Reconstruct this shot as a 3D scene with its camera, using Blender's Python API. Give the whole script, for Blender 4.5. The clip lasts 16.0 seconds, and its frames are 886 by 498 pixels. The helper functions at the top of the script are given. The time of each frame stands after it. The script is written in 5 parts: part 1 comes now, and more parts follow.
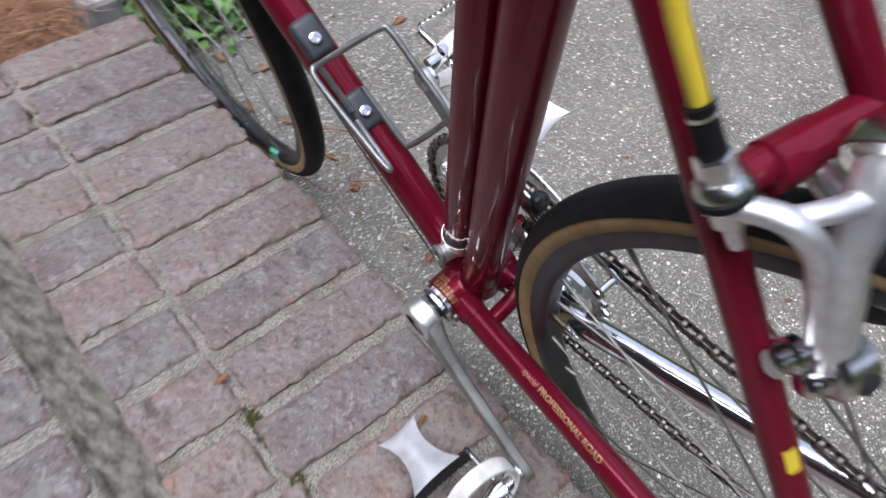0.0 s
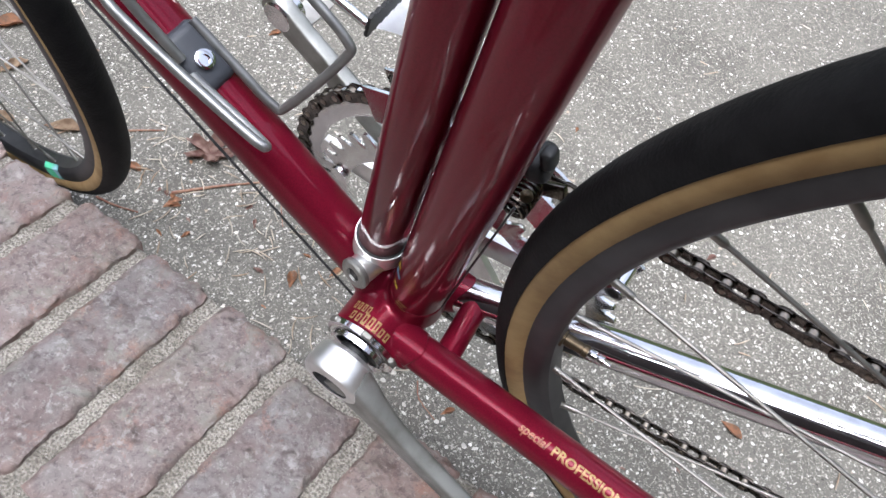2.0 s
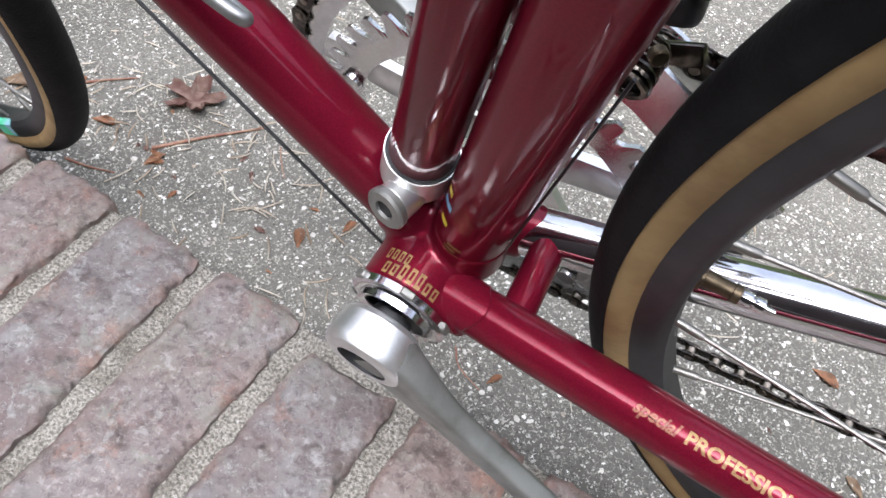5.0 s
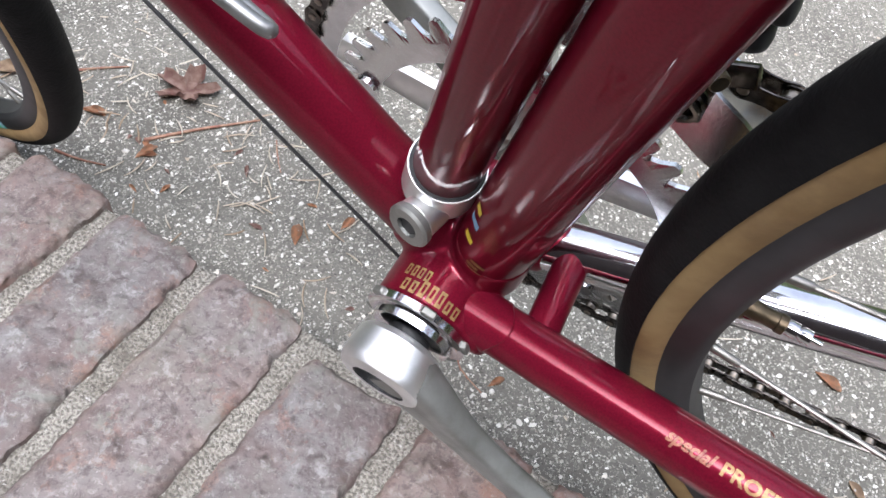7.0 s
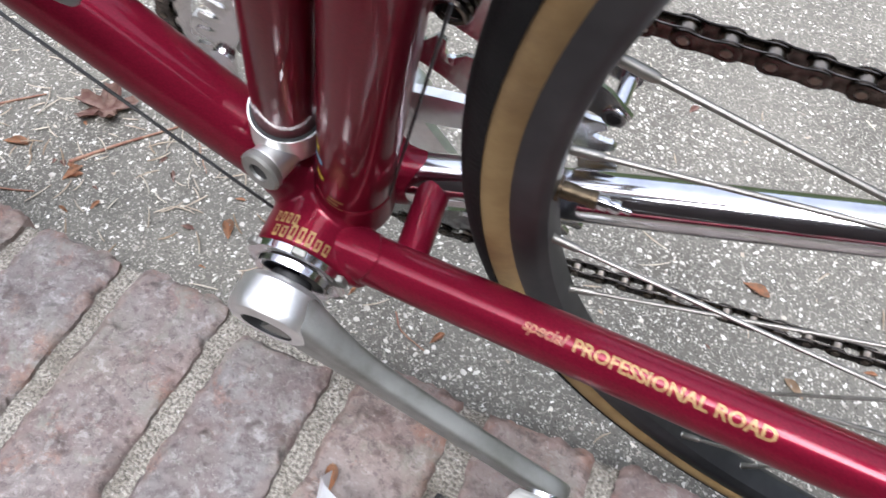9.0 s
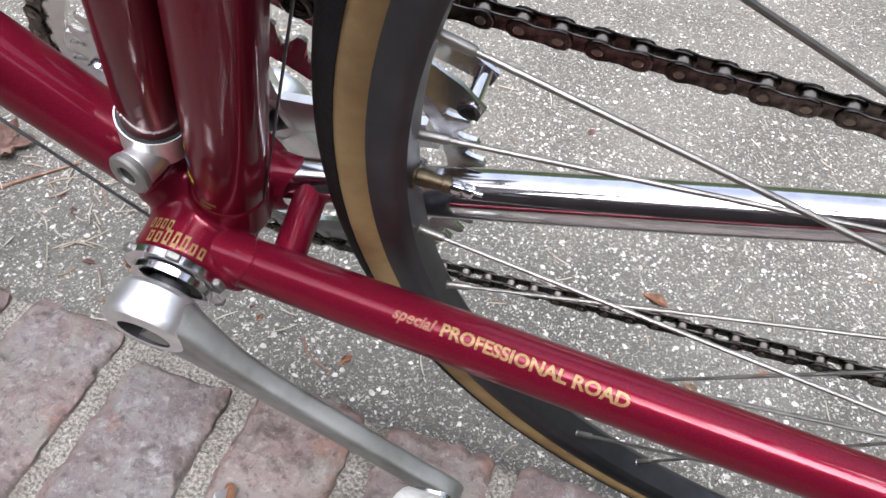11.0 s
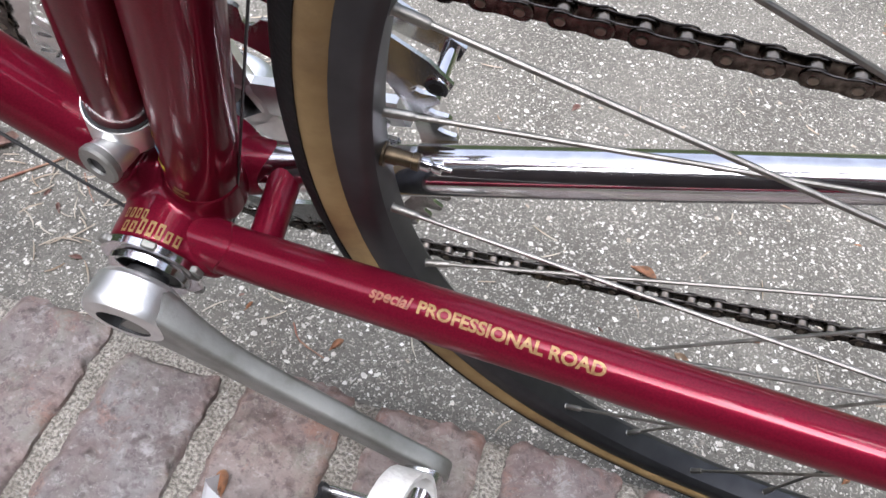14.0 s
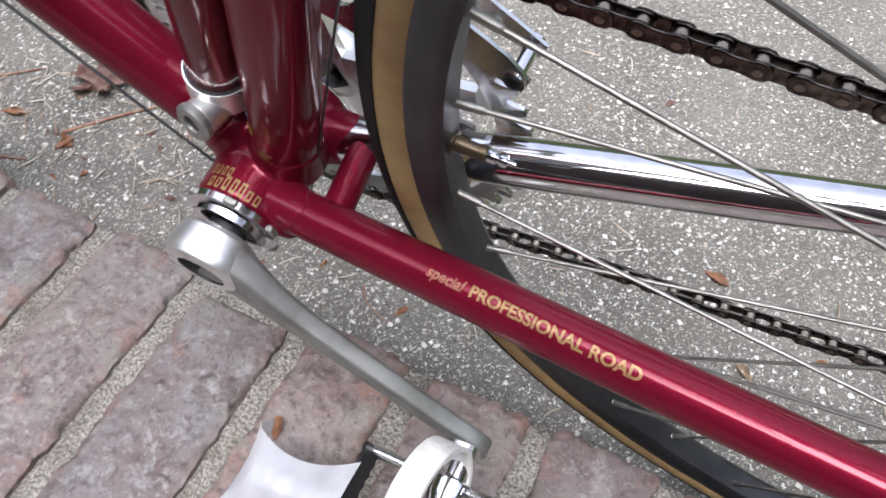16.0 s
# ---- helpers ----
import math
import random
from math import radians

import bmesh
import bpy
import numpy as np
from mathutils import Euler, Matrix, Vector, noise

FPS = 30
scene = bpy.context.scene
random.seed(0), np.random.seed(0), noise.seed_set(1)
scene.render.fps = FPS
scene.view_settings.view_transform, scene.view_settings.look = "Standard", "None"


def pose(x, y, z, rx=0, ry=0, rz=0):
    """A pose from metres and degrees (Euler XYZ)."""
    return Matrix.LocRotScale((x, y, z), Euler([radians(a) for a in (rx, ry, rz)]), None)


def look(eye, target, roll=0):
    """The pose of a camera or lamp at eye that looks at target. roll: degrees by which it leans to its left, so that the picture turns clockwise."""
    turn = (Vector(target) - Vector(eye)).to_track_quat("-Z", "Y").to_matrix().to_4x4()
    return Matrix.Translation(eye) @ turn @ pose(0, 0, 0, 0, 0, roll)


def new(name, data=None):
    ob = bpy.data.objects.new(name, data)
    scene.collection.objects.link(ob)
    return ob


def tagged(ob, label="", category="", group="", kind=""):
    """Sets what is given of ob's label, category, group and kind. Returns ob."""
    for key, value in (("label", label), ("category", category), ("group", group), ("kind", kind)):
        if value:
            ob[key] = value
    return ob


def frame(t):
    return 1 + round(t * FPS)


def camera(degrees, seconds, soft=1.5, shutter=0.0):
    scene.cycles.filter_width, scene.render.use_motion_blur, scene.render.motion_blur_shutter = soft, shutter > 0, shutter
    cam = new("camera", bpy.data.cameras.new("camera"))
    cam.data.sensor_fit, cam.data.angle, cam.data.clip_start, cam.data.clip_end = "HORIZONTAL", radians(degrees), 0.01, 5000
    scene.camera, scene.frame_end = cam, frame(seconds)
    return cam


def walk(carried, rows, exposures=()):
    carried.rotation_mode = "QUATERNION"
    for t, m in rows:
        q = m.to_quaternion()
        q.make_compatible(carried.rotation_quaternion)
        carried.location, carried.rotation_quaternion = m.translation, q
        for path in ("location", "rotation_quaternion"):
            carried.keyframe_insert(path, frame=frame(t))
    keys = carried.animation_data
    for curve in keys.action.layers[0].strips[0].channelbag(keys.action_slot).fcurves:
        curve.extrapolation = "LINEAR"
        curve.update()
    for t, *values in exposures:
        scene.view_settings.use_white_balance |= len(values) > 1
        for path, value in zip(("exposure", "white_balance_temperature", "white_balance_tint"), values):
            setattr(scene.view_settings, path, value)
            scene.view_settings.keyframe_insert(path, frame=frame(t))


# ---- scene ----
cam = camera(58.8, 16.0, shutter=0.5)
PATH = [
    (0, (0.254, -0.292, 0.793), (-0.621, 0.581, -0.78), 5.9),
    (0.5, (0.172, -0.283, 0.71), (-0.561, 0.775, -0.821), 9.8),
    (1, (0.137, -0.266, 0.665), (-0.475, 0.889, -0.849), 13.1),
    (1.5, (0.127, -0.247, 0.639), (-0.448, 0.92, -0.88), 12.1),
    (2, (0.121, -0.232, 0.624), (-0.402, 0.953, -0.899), 13.2),
    (2.5, (0.112, -0.225, 0.605), (-0.438, 0.919, -0.94), 10.0),
    (3, (0.102, -0.216, 0.583), (-0.417, 0.915, -0.983), 9.8),
    (3.5, (0.095, -0.209, 0.569), (-0.405, 0.925, -1.001), 9.5),
    (4, (0.091, -0.201, 0.556), (-0.4, 0.916, -1.028), 9.6),
    (4.2, (0.09, -0.198, 0.548), (-0.419, 0.922, -1.029), 8.9),
    (6.3, (0.064, -0.177, 0.521), (-0.369, 0.929, -1.088), 11.4),
    (6.5, (0.063, -0.178, 0.522), (-0.371, 0.937, -1.081), 11.6),
    (7, (0.06, -0.179, 0.523), (-0.371, 0.931, -1.085), 11.9),
    (7.5, (0.06, -0.178, 0.523), (-0.402, 0.917, -1.087), 10.4),
    (8, (0.067, -0.178, 0.523), (-0.392, 0.917, -1.086), 9.5),
    (8.5, (0.094, -0.179, 0.526), (-0.318, 0.949, -1.073), 6.3),
    (9, (0.116, -0.186, 0.528), (-0.282, 0.932, -1.082), 4.4),
    (9.5, (0.137, -0.189, 0.528), (-0.171, 0.982, -1.064), 6.6),
    (9.7, (0.14, -0.191, 0.524), (-0.163, 1.016, -1.042), 7.1),
    (11.8, (0.149, -0.2, 0.527), (-0.059, 1.104, -0.975), 8.1),
    (12, (0.15, -0.201, 0.528), (-0.028, 1.119, -0.964), 8.7),
    (12.5, (0.151, -0.2, 0.527), (-0.056, 1.101, -0.978), 7.7),
    (13, (0.155, -0.198, 0.527), (-0.069, 1.082, -0.994), 7.0),
    (13.5, (0.154, -0.197, 0.524), (-0.097, 1.045, -1.024), 5.6),
    (14, (0.155, -0.196, 0.524), (-0.109, 1.035, -1.03), 5.6),
    (14.5, (0.159, -0.194, 0.524), (-0.104, 1.016, -1.046), 6.9),
    (15, (0.16, -0.192, 0.528), (-0.153, 0.982, -1.061), 6.5),
    (15.5, (0.162, -0.194, 0.533), (-0.22, 0.961, -1.054), 5.3),
    (16, (0.164, -0.196, 0.537), (-0.275, 0.907, -1.072), 4.8),
]
EXPOSURES = [(0.0, 1.36, 5830, 14), (0.7, 1.55, 5880, 13), (1.6, 1.78, 5940, 12), (9.0, 1.90, 5930, 12), (12.0, 1.80, 5990, 14), (16.0, 1.72, 5990, 14)]
walk(cam, [(t, look(eye, target, roll)) for t, eye, target, roll in PATH], EXPOSURES)

# ---- light: a bright overcast sky ----
world = bpy.data.worlds.new("sky")
scene.world = world
world.use_nodes = True
wn, wl = world.node_tree.nodes, world.node_tree.links
sky = wn.new("ShaderNodeTexSky")
sky.sky_type = "NISHITA"
sky.sun_disc = False
sky.sun_elevation, sky.sun_rotation = radians(58), radians(200)
sky.air_density, sky.dust_density = 1.0, 4.0
wn["Background"].inputs["Strength"].default_value = 0.15
pale = wn.new("ShaderNodeHueSaturation")
pale.inputs["Saturation"].default_value = 0.4
wl.new(sky.outputs["Color"], pale.inputs["Color"])
wl.new(pale.outputs["Color"], wn["Background"].inputs["Color"])
sun_data = bpy.data.lights.new("sun", "SUN")
sun_data.energy, sun_data.angle, sun_data.color = 1.5, radians(40), (1.0, 0.98, 0.95)
sun = new("sun", sun_data)
sun.matrix_world = look((0.8, -1.2, 4.0), (0, 0, 0))


# ---- materials ----
def mat(name, color, rough=0.5, metal=0.0, coat=0.0, color2=None, scale=60.0, mix=(0.4, 0.65), bump=0.0, bump_scale=400.0, detail=4.0, vary=0.0, coat_rough=0.05, specular=0.5):
    """A surface of two tones that mingle in a noise, with fine relief and, for pieces, a random lightness."""
    m = bpy.data.materials.new(name)
    m.use_nodes = True
    n, l = m.node_tree.nodes, m.node_tree.links
    p = n["Principled BSDF"]
    p.inputs["Roughness"].default_value = rough
    p.inputs["Metallic"].default_value = metal
    p.inputs["Coat Weight"].default_value = coat
    p.inputs["Coat Roughness"].default_value = coat_rough
    p.inputs["Specular IOR Level"].default_value = specular
    tc = n.new("ShaderNodeTexCoord")
    no = n.new("ShaderNodeTexNoise")
    no.inputs["Scale"].default_value, no.inputs["Detail"].default_value = scale, detail
    l.new(tc.outputs["Object"], no.inputs["Vector"])
    ra = n.new("ShaderNodeValToRGB")
    ra.color_ramp.elements[0].position, ra.color_ramp.elements[1].position = mix
    ra.color_ramp.elements[0].color = (*color, 1)
    ra.color_ramp.elements[1].color = (*(color2 or tuple(c * 0.8 for c in color)), 1)
    l.new(no.outputs["Fac"], ra.inputs["Fac"])
    out = ra.outputs["Color"]
    if vary:
        oi = n.new("ShaderNodeObjectInfo")
        mr = n.new("ShaderNodeMapRange")
        mr.inputs["To Min"].default_value, mr.inputs["To Max"].default_value = 1 - vary, 1 + vary
        l.new(oi.outputs["Random"], mr.inputs["Value"])
        hs = n.new("ShaderNodeHueSaturation")
        l.new(mr.outputs["Result"], hs.inputs["Value"])
        l.new(out, hs.inputs["Color"])
        out = hs.outputs["Color"]
    l.new(out, p.inputs["Base Color"])
    if bump:
        nb = n.new("ShaderNodeTexNoise")
        nb.inputs["Scale"].default_value, nb.inputs["Detail"].default_value = bump_scale, 5
        l.new(tc.outputs["Object"], nb.inputs["Vector"])
        bu = n.new("ShaderNodeBump")
        bu.inputs["Strength"].default_value, bu.inputs["Distance"].default_value = bump, 0.002 if bump < 1 else 0.006
        l.new(nb.outputs["Fac"], bu.inputs["Height"])
        l.new(bu.outputs["Normal"], p.inputs["Normal"])
    return m


def concrete_material(name, paste, paste2):
    """Exposed aggregate: grey and white grains in a grey-brown paste."""
    m = bpy.data.materials.new(name)
    m.use_nodes = True
    n, l = m.node_tree.nodes, m.node_tree.links
    p = n["Principled BSDF"]
    p.inputs["Roughness"].default_value = 0.85
    tc = n.new("ShaderNodeTexCoord")
    big = n.new("ShaderNodeTexNoise")
    big.inputs["Scale"].default_value, big.inputs["Detail"].default_value = 7, 5
    l.new(tc.outputs["Object"], big.inputs["Vector"])
    base = n.new("ShaderNodeValToRGB")
    base.color_ramp.elements[0].position, base.color_ramp.elements[1].position = 0.35, 0.68
    base.color_ramp.elements[0].color, base.color_ramp.elements[1].color = (*paste, 1), (*paste2, 1)
    l.new(big.outputs["Fac"], base.inputs["Fac"])
    last, heights = base.outputs["Color"], []
    warp = n.new("ShaderNodeTexNoise")
    warp.inputs["Scale"].default_value = 420
    l.new(tc.outputs["Object"], warp.inputs["Vector"])
    add = n.new("ShaderNodeVectorMath")
    add.operation = "MULTIPLY_ADD"
    add.inputs[1].default_value = (0.0056, 0.0056, 0.0056)
    l.new(warp.outputs["Color"], add.inputs[0])
    l.new(tc.outputs["Object"], add.inputs[2])
    for scale, lo, hi, tone, chance in ((480, 0.56, 0.72, ((0.034, 0.032, 0.026), (0.345, 0.325, 0.278)), 0.85), (380, 0.46, 0.56, ((0.10, 0.093, 0.080), (0.54, 0.51, 0.45)), 0.36), (200, 0.42, 0.48, ((0.2, 0.17, 0.14), (0.82, 0.79, 0.74)), 0.17), (95, 0.20, 0.23, ((0.30, 0.24, 0.18), (0.72, 0.68, 0.60)), 0.12)):
        vo = n.new("ShaderNodeTexVoronoi")
        vo.inputs["Scale"].default_value = scale
        vo.distance = "MANHATTAN" if scale > 100 else "EUCLIDEAN"
        l.new(add.outputs[0], vo.inputs["Vector"])
        edge = n.new("ShaderNodeMapRange")
        edge.inputs["From Min"].default_value, edge.inputs["From Max"].default_value = hi, lo
        l.new(vo.outputs["Distance"], edge.inputs["Value"])
        sep = n.new("ShaderNodeSeparateColor")
        l.new(vo.outputs["Color"], sep.inputs["Color"])
        pick = n.new("ShaderNodeMath")
        pick.operation = "LESS_THAN"
        pick.inputs[1].default_value = chance
        l.new(sep.outputs["Red"], pick.inputs[0])
        both = n.new("ShaderNodeMath")
        both.operation = "MULTIPLY"
        l.new(edge.outputs["Result"], both.inputs[0])
        l.new(pick.outputs[0], both.inputs[1])
        grain = n.new("ShaderNodeMix")
        grain.data_type = "RGBA"
        grain.inputs["A"].default_value, grain.inputs["B"].default_value = (*tone[0], 1), (*tone[1], 1)
        l.new(sep.outputs["Green"], grain.inputs["Factor"])
        mx = n.new("ShaderNodeMix")
        mx.data_type = "RGBA"
        l.new(both.outputs[0], mx.inputs["Factor"])
        l.new(last, mx.inputs["A"])
        l.new(grain.outputs["Result"], mx.inputs["B"])
        last = mx.outputs["Result"]
        heights.append(both.outputs[0])
    l.new(last, p.inputs["Base Color"])
    hsum = n.new("ShaderNodeMath")
    hsum.operation = "ADD"
    l.new(heights[0], hsum.inputs[0])
    l.new(heights[1], hsum.inputs[1])
    bu = n.new("ShaderNodeBump")
    bu.inputs["Strength"].default_value, bu.inputs["Distance"].default_value = 0.6, 0.0015
    l.new(hsum.outputs[0], bu.inputs["Height"])
    l.new(bu.outputs["Normal"], p.inputs["Normal"])
    return m


def brick_material(name, tones, vary=0.18):
    """Old weathered brick: purple-brown and orange patches under a pale bloom."""
    m = mat(name, tones[0], 0.68, color2=tones[1], scale=22, mix=(0.35, 0.7), bump=0.99, bump_scale=75, vary=vary, specular=0.5)
    n, l = m.node_tree.nodes, m.node_tree.links
    p = n["Principled BSDF"]
    old = p.inputs["Base Color"].links[0].from_socket
    tc = n["Texture Coordinate"]
    oi = n.new("ShaderNodeObjectInfo")
    off = n.new("ShaderNodeVectorMath")
    off.operation = "MULTIPLY_ADD"
    off.inputs[1].default_value = (3, 5, 7)
    l.new(oi.outputs["Random"], off.inputs[0])
    l.new(tc.outputs["Object"], off.inputs[2])
    for node in list(n):
        if node.type == "TEX_NOISE":
            l.new(off.outputs[0], node.inputs["Vector"])
    for scale, lo, hi, tone in ((13, 0.58, 0.70, tones[2]), (16, 0.50, 0.70, (0.205, 0.195, 0.19)), (85, 0.58, 0.70, (0.32, 0.305, 0.295)), (45, 0.55, 0.66, (0.062, 0.044, 0.040)), (9, 0.52, 0.68, (0.148, 0.140, 0.118)), (160, 0.55, 0.62, (0.075, 0.058, 0.055)), (420, 0.62, 0.70, (0.38, 0.36, 0.34))):
        no = n.new("ShaderNodeTexNoise")
        no.inputs["Scale"].default_value, no.inputs["Detail"].default_value = scale, 6
        no.inputs["Roughness"].default_value = 0.72
        l.new(off.outputs[0], no.inputs["Vector"])
        mr = n.new("ShaderNodeMapRange")
        mr.inputs["From Min"].default_value, mr.inputs["From Max"].default_value = lo, hi
        mr.inputs["To Max"].default_value = 0.75
        l.new(no.outputs["Fac"], mr.inputs["Value"])
        mx = n.new("ShaderNodeMix")
        mx.data_type = "RGBA"
        mx.inputs["B"].default_value = (*tone, 1)
        l.new(mr.outputs["Result"], mx.inputs["Factor"])
        l.new(old, mx.inputs["A"])
        old = mx.outputs["Result"]
    # crinkled, torn clay skin
    rough1 = n.new("ShaderNodeTexNoise")
    rough1.noise_type = "RIDGED_MULTIFRACTAL"
    rough1.inputs["Scale"].default_value, rough1.inputs["Detail"].default_value = 95, 8
    rough1.inputs["Roughness"].default_value, rough1.inputs["Distortion"].default_value = 0.66, 0.4
    l.new(off.outputs[0], rough1.inputs["Vector"])
    first = n["Bump"]
    skin = n.new("ShaderNodeBump")
    skin.inputs["Strength"].default_value, skin.inputs["Distance"].default_value = 1.0, 0.0032
    l.new(rough1.outputs["Fac"], skin.inputs["Height"])
    l.new(first.outputs["Normal"], skin.inputs["Normal"])
    l.new(skin.outputs["Normal"], p.inputs["Normal"])
    # flaking pale crust and dark pits
    for scale, lo, hi, tone, most in ((24, 0.54, 0.62, (0.172, 0.168, 0.145), 0.7), (30, 0.57, 0.65, (0.19, 0.098, 0.070), 0.55), (64, 0.57, 0.63, (0.27, 0.262, 0.25), 0.6), (52, 0.58, 0.65, (0.066, 0.050, 0.046), 0.7), (210, 0.55, 0.64, (0.27, 0.25, 0.237), 0.55), (120, 0.55, 0.66, (0.052, 0.040, 0.036), 0.75)):
        no = n.new("ShaderNodeTexNoise")
        no.inputs["Scale"].default_value, no.inputs["Detail"].default_value = scale, 8
        no.inputs["Roughness"].default_value, no.inputs["Distortion"].default_value = 0.75, 0.6
        l.new(off.outputs[0], no.inputs["Vector"])
        mr = n.new("ShaderNodeMapRange")
        mr.inputs["From Min"].default_value, mr.inputs["From Max"].default_value = lo, hi
        mr.inputs["To Max"].default_value = most
        l.new(no.outputs["Fac"], mr.inputs["Value"])
        mx = n.new("ShaderNodeMix")
        mx.data_type = "RGBA"
        mx.inputs["B"].default_value = (*tone, 1)
        l.new(mr.outputs["Result"], mx.inputs["Factor"])
        l.new(old, mx.inputs["A"])
        old = mx.outputs["Result"]
    # bare clay on the worn arrises
    geo = n.new("ShaderNodeNewGeometry")
    bare = n.new("ShaderNodeMapRange")
    bare.inputs["From Min"].default_value, bare.inputs["From Max"].default_value = 0.52, 0.60
    bare.inputs["To Max"].default_value = 0.38
    l.new(geo.outputs["Pointiness"], bare.inputs["Value"])
    mx = n.new("ShaderNodeMix")
    mx.data_type = "RGBA"
    mx.inputs["B"].default_value = (0.235, 0.135, 0.105, 1)
    l.new(bare.outputs["Result"], mx.inputs["Factor"])
    l.new(old, mx.inputs["A"])
    old = mx.outputs["Result"]
    hue = n.new("ShaderNodeValToRGB")
    hue.color_ramp.elements[0].color, hue.color_ramp.elements[1].color = (0.90, 0.91, 0.92, 1), (0.97, 0.91, 0.87, 1)
    hue.color_ramp.elements[0].position, hue.color_ramp.elements[1].position = 0.25, 1.0
    l.new(oi.outputs["Random"], hue.inputs["Fac"])
    tint = n.new("ShaderNodeMix")
    tint.data_type, tint.blend_type = "RGBA", "MULTIPLY"
    tint.inputs["Factor"].default_value = 1.0
    l.new(old, tint.inputs["A"])
    l.new(hue.outputs["Color"], tint.inputs["B"])
    l.new(tint.outputs["Result"], p.inputs["Base Color"])
    return m


RED = mat("burgundy_paint", (0.150, 0.0062, 0.0195), 0.34, 0.42, 0.46, color2=(0.120, 0.0050, 0.0155), scale=1200, coat_rough=0.02, specular=0.08)
RED.node_tree.nodes["Principled BSDF"].inputs["Specular Tint"].default_value = (0.45, 0.16, 0.22, 1)
BRUSHED = mat("bright_satin_alloy", (0.80, 0.80, 0.79), 0.42, 1.0, color2=(0.70, 0.70, 0.69), scale=110, bump=0.05, bump_scale=900)
CHROME = mat("chrome", (0.72, 0.71, 0.73), 0.12, 1.0, color2=(0.60, 0.59, 0.61), scale=90)
ALLOY = mat("polished_alloy", (0.72, 0.72, 0.71), 0.22, 1.0, color2=(0.62, 0.62, 0.61), scale=150, bump=0.06, bump_scale=900)
CAST = mat("bright_cast_alloy", (0.74, 0.74, 0.74), 0.38, 0.85, color2=(0.60, 0.60, 0.60), scale=120, bump=0.08, bump_scale=500)
BRIGHT = mat("bright_polished_alloy", (0.86, 0.86, 0.87), 0.30, 0.45, color2=(0.74, 0.74, 0.76), scale=60, bump=0.05, bump_scale=200)
SATIN = mat("worn_grey_alloy", (0.36, 0.36, 0.34), 0.55, 1.0, color2=(0.28, 0.28, 0.262), scale=70, bump=0.08, bump_scale=700)
STEEL = mat("spoke_steel", (0.30, 0.285, 0.262), 0.50, 1.0, color2=(0.22, 0.21, 0.19), scale=120)
CHAIN = mat("oily_chain_steel", (0.175, 0.152, 0.13), 0.25, 1.0, color2=(0.045, 0.038, 0.032), scale=260, mix=(0.35, 0.6), vary=0.15)
ROLLER = mat("worn_roller_steel", (0.27, 0.235, 0.195), 0.28, 1.0, color2=(0.2, 0.16, 0.12), scale=300)
RUBBER = mat("black_rubber", (0.006, 0.006, 0.0065), 0.6, color2=(0.010, 0.010, 0.0105), scale=80, bump=0.2, bump_scale=600, specular=0.10)
TAN = mat("tan_cotton_sidewall", (0.33, 0.22, 0.095), 0.75, color2=(0.25, 0.155, 0.06), scale=60, bump=0.05, bump_scale=900)
RIMMAT = mat("dark_anodised_rim", (0.068, 0.068, 0.072), 0.46, 0.85, color2=(0.052, 0.052, 0.056), scale=60)
BLACK = mat("black_plastic", (0.014, 0.014, 0.0155), 0.5, color2=(0.02, 0.02, 0.02), specular=0.3)
GREY = mat("grey_plastic", (0.030, 0.033, 0.040), 0.5, color2=(0.024, 0.026, 0.032), scale=90)
GOLD = mat("gold_transfer", (0.28, 0.17, 0.065), 0.4, 0.3, color2=(0.19, 0.105, 0.04), scale=700)
WORN_GOLD = mat("worn_gold_transfer", (0.26, 0.10, 0.055), 0.45, 0.2, color2=(0.17, 0.05, 0.035), scale=700)
YELLOW = mat("yellow_housing", (0.55, 0.42, 0.03), 0.4, color2=(0.45, 0.33, 0.02), scale=50)
LEATHER = mat("white_leather", (0.62, 0.61, 0.58), 0.7, color2=(0.46, 0.44, 0.41), scale=90, bump=0.4)
CABLE = mat("black_cable", (0.015, 0.015, 0.016), 0.35, color2=(0.03, 0.03, 0.03))
BRASS = mat("tarnished_brass", (0.13, 0.10, 0.065), 0.45, 1.0, color2=(0.10, 0.075, 0.05), scale=400)
SKYBLUE = mat("blue_transfer", (0.10, 0.22, 0.38), 0.4, color2=(0.16, 0.3, 0.42), scale=300)
STICKER = mat("green_sticker", (0.12, 0.60, 0.34), 0.25, color2=(0.30, 0.50, 0.62), scale=40, mix=(0.45, 0.55))
CONCRETE = concrete_material("aggregate_concrete", (0.080, 0.073, 0.060), (0.138, 0.127, 0.106))
JOINT = mat("sandy_mortar", (0.34, 0.315, 0.27), 0.95, color2=(0.12, 0.108, 0.09), scale=520, mix=(0.38, 0.62), bump=1.0, bump_scale=260, detail=7)
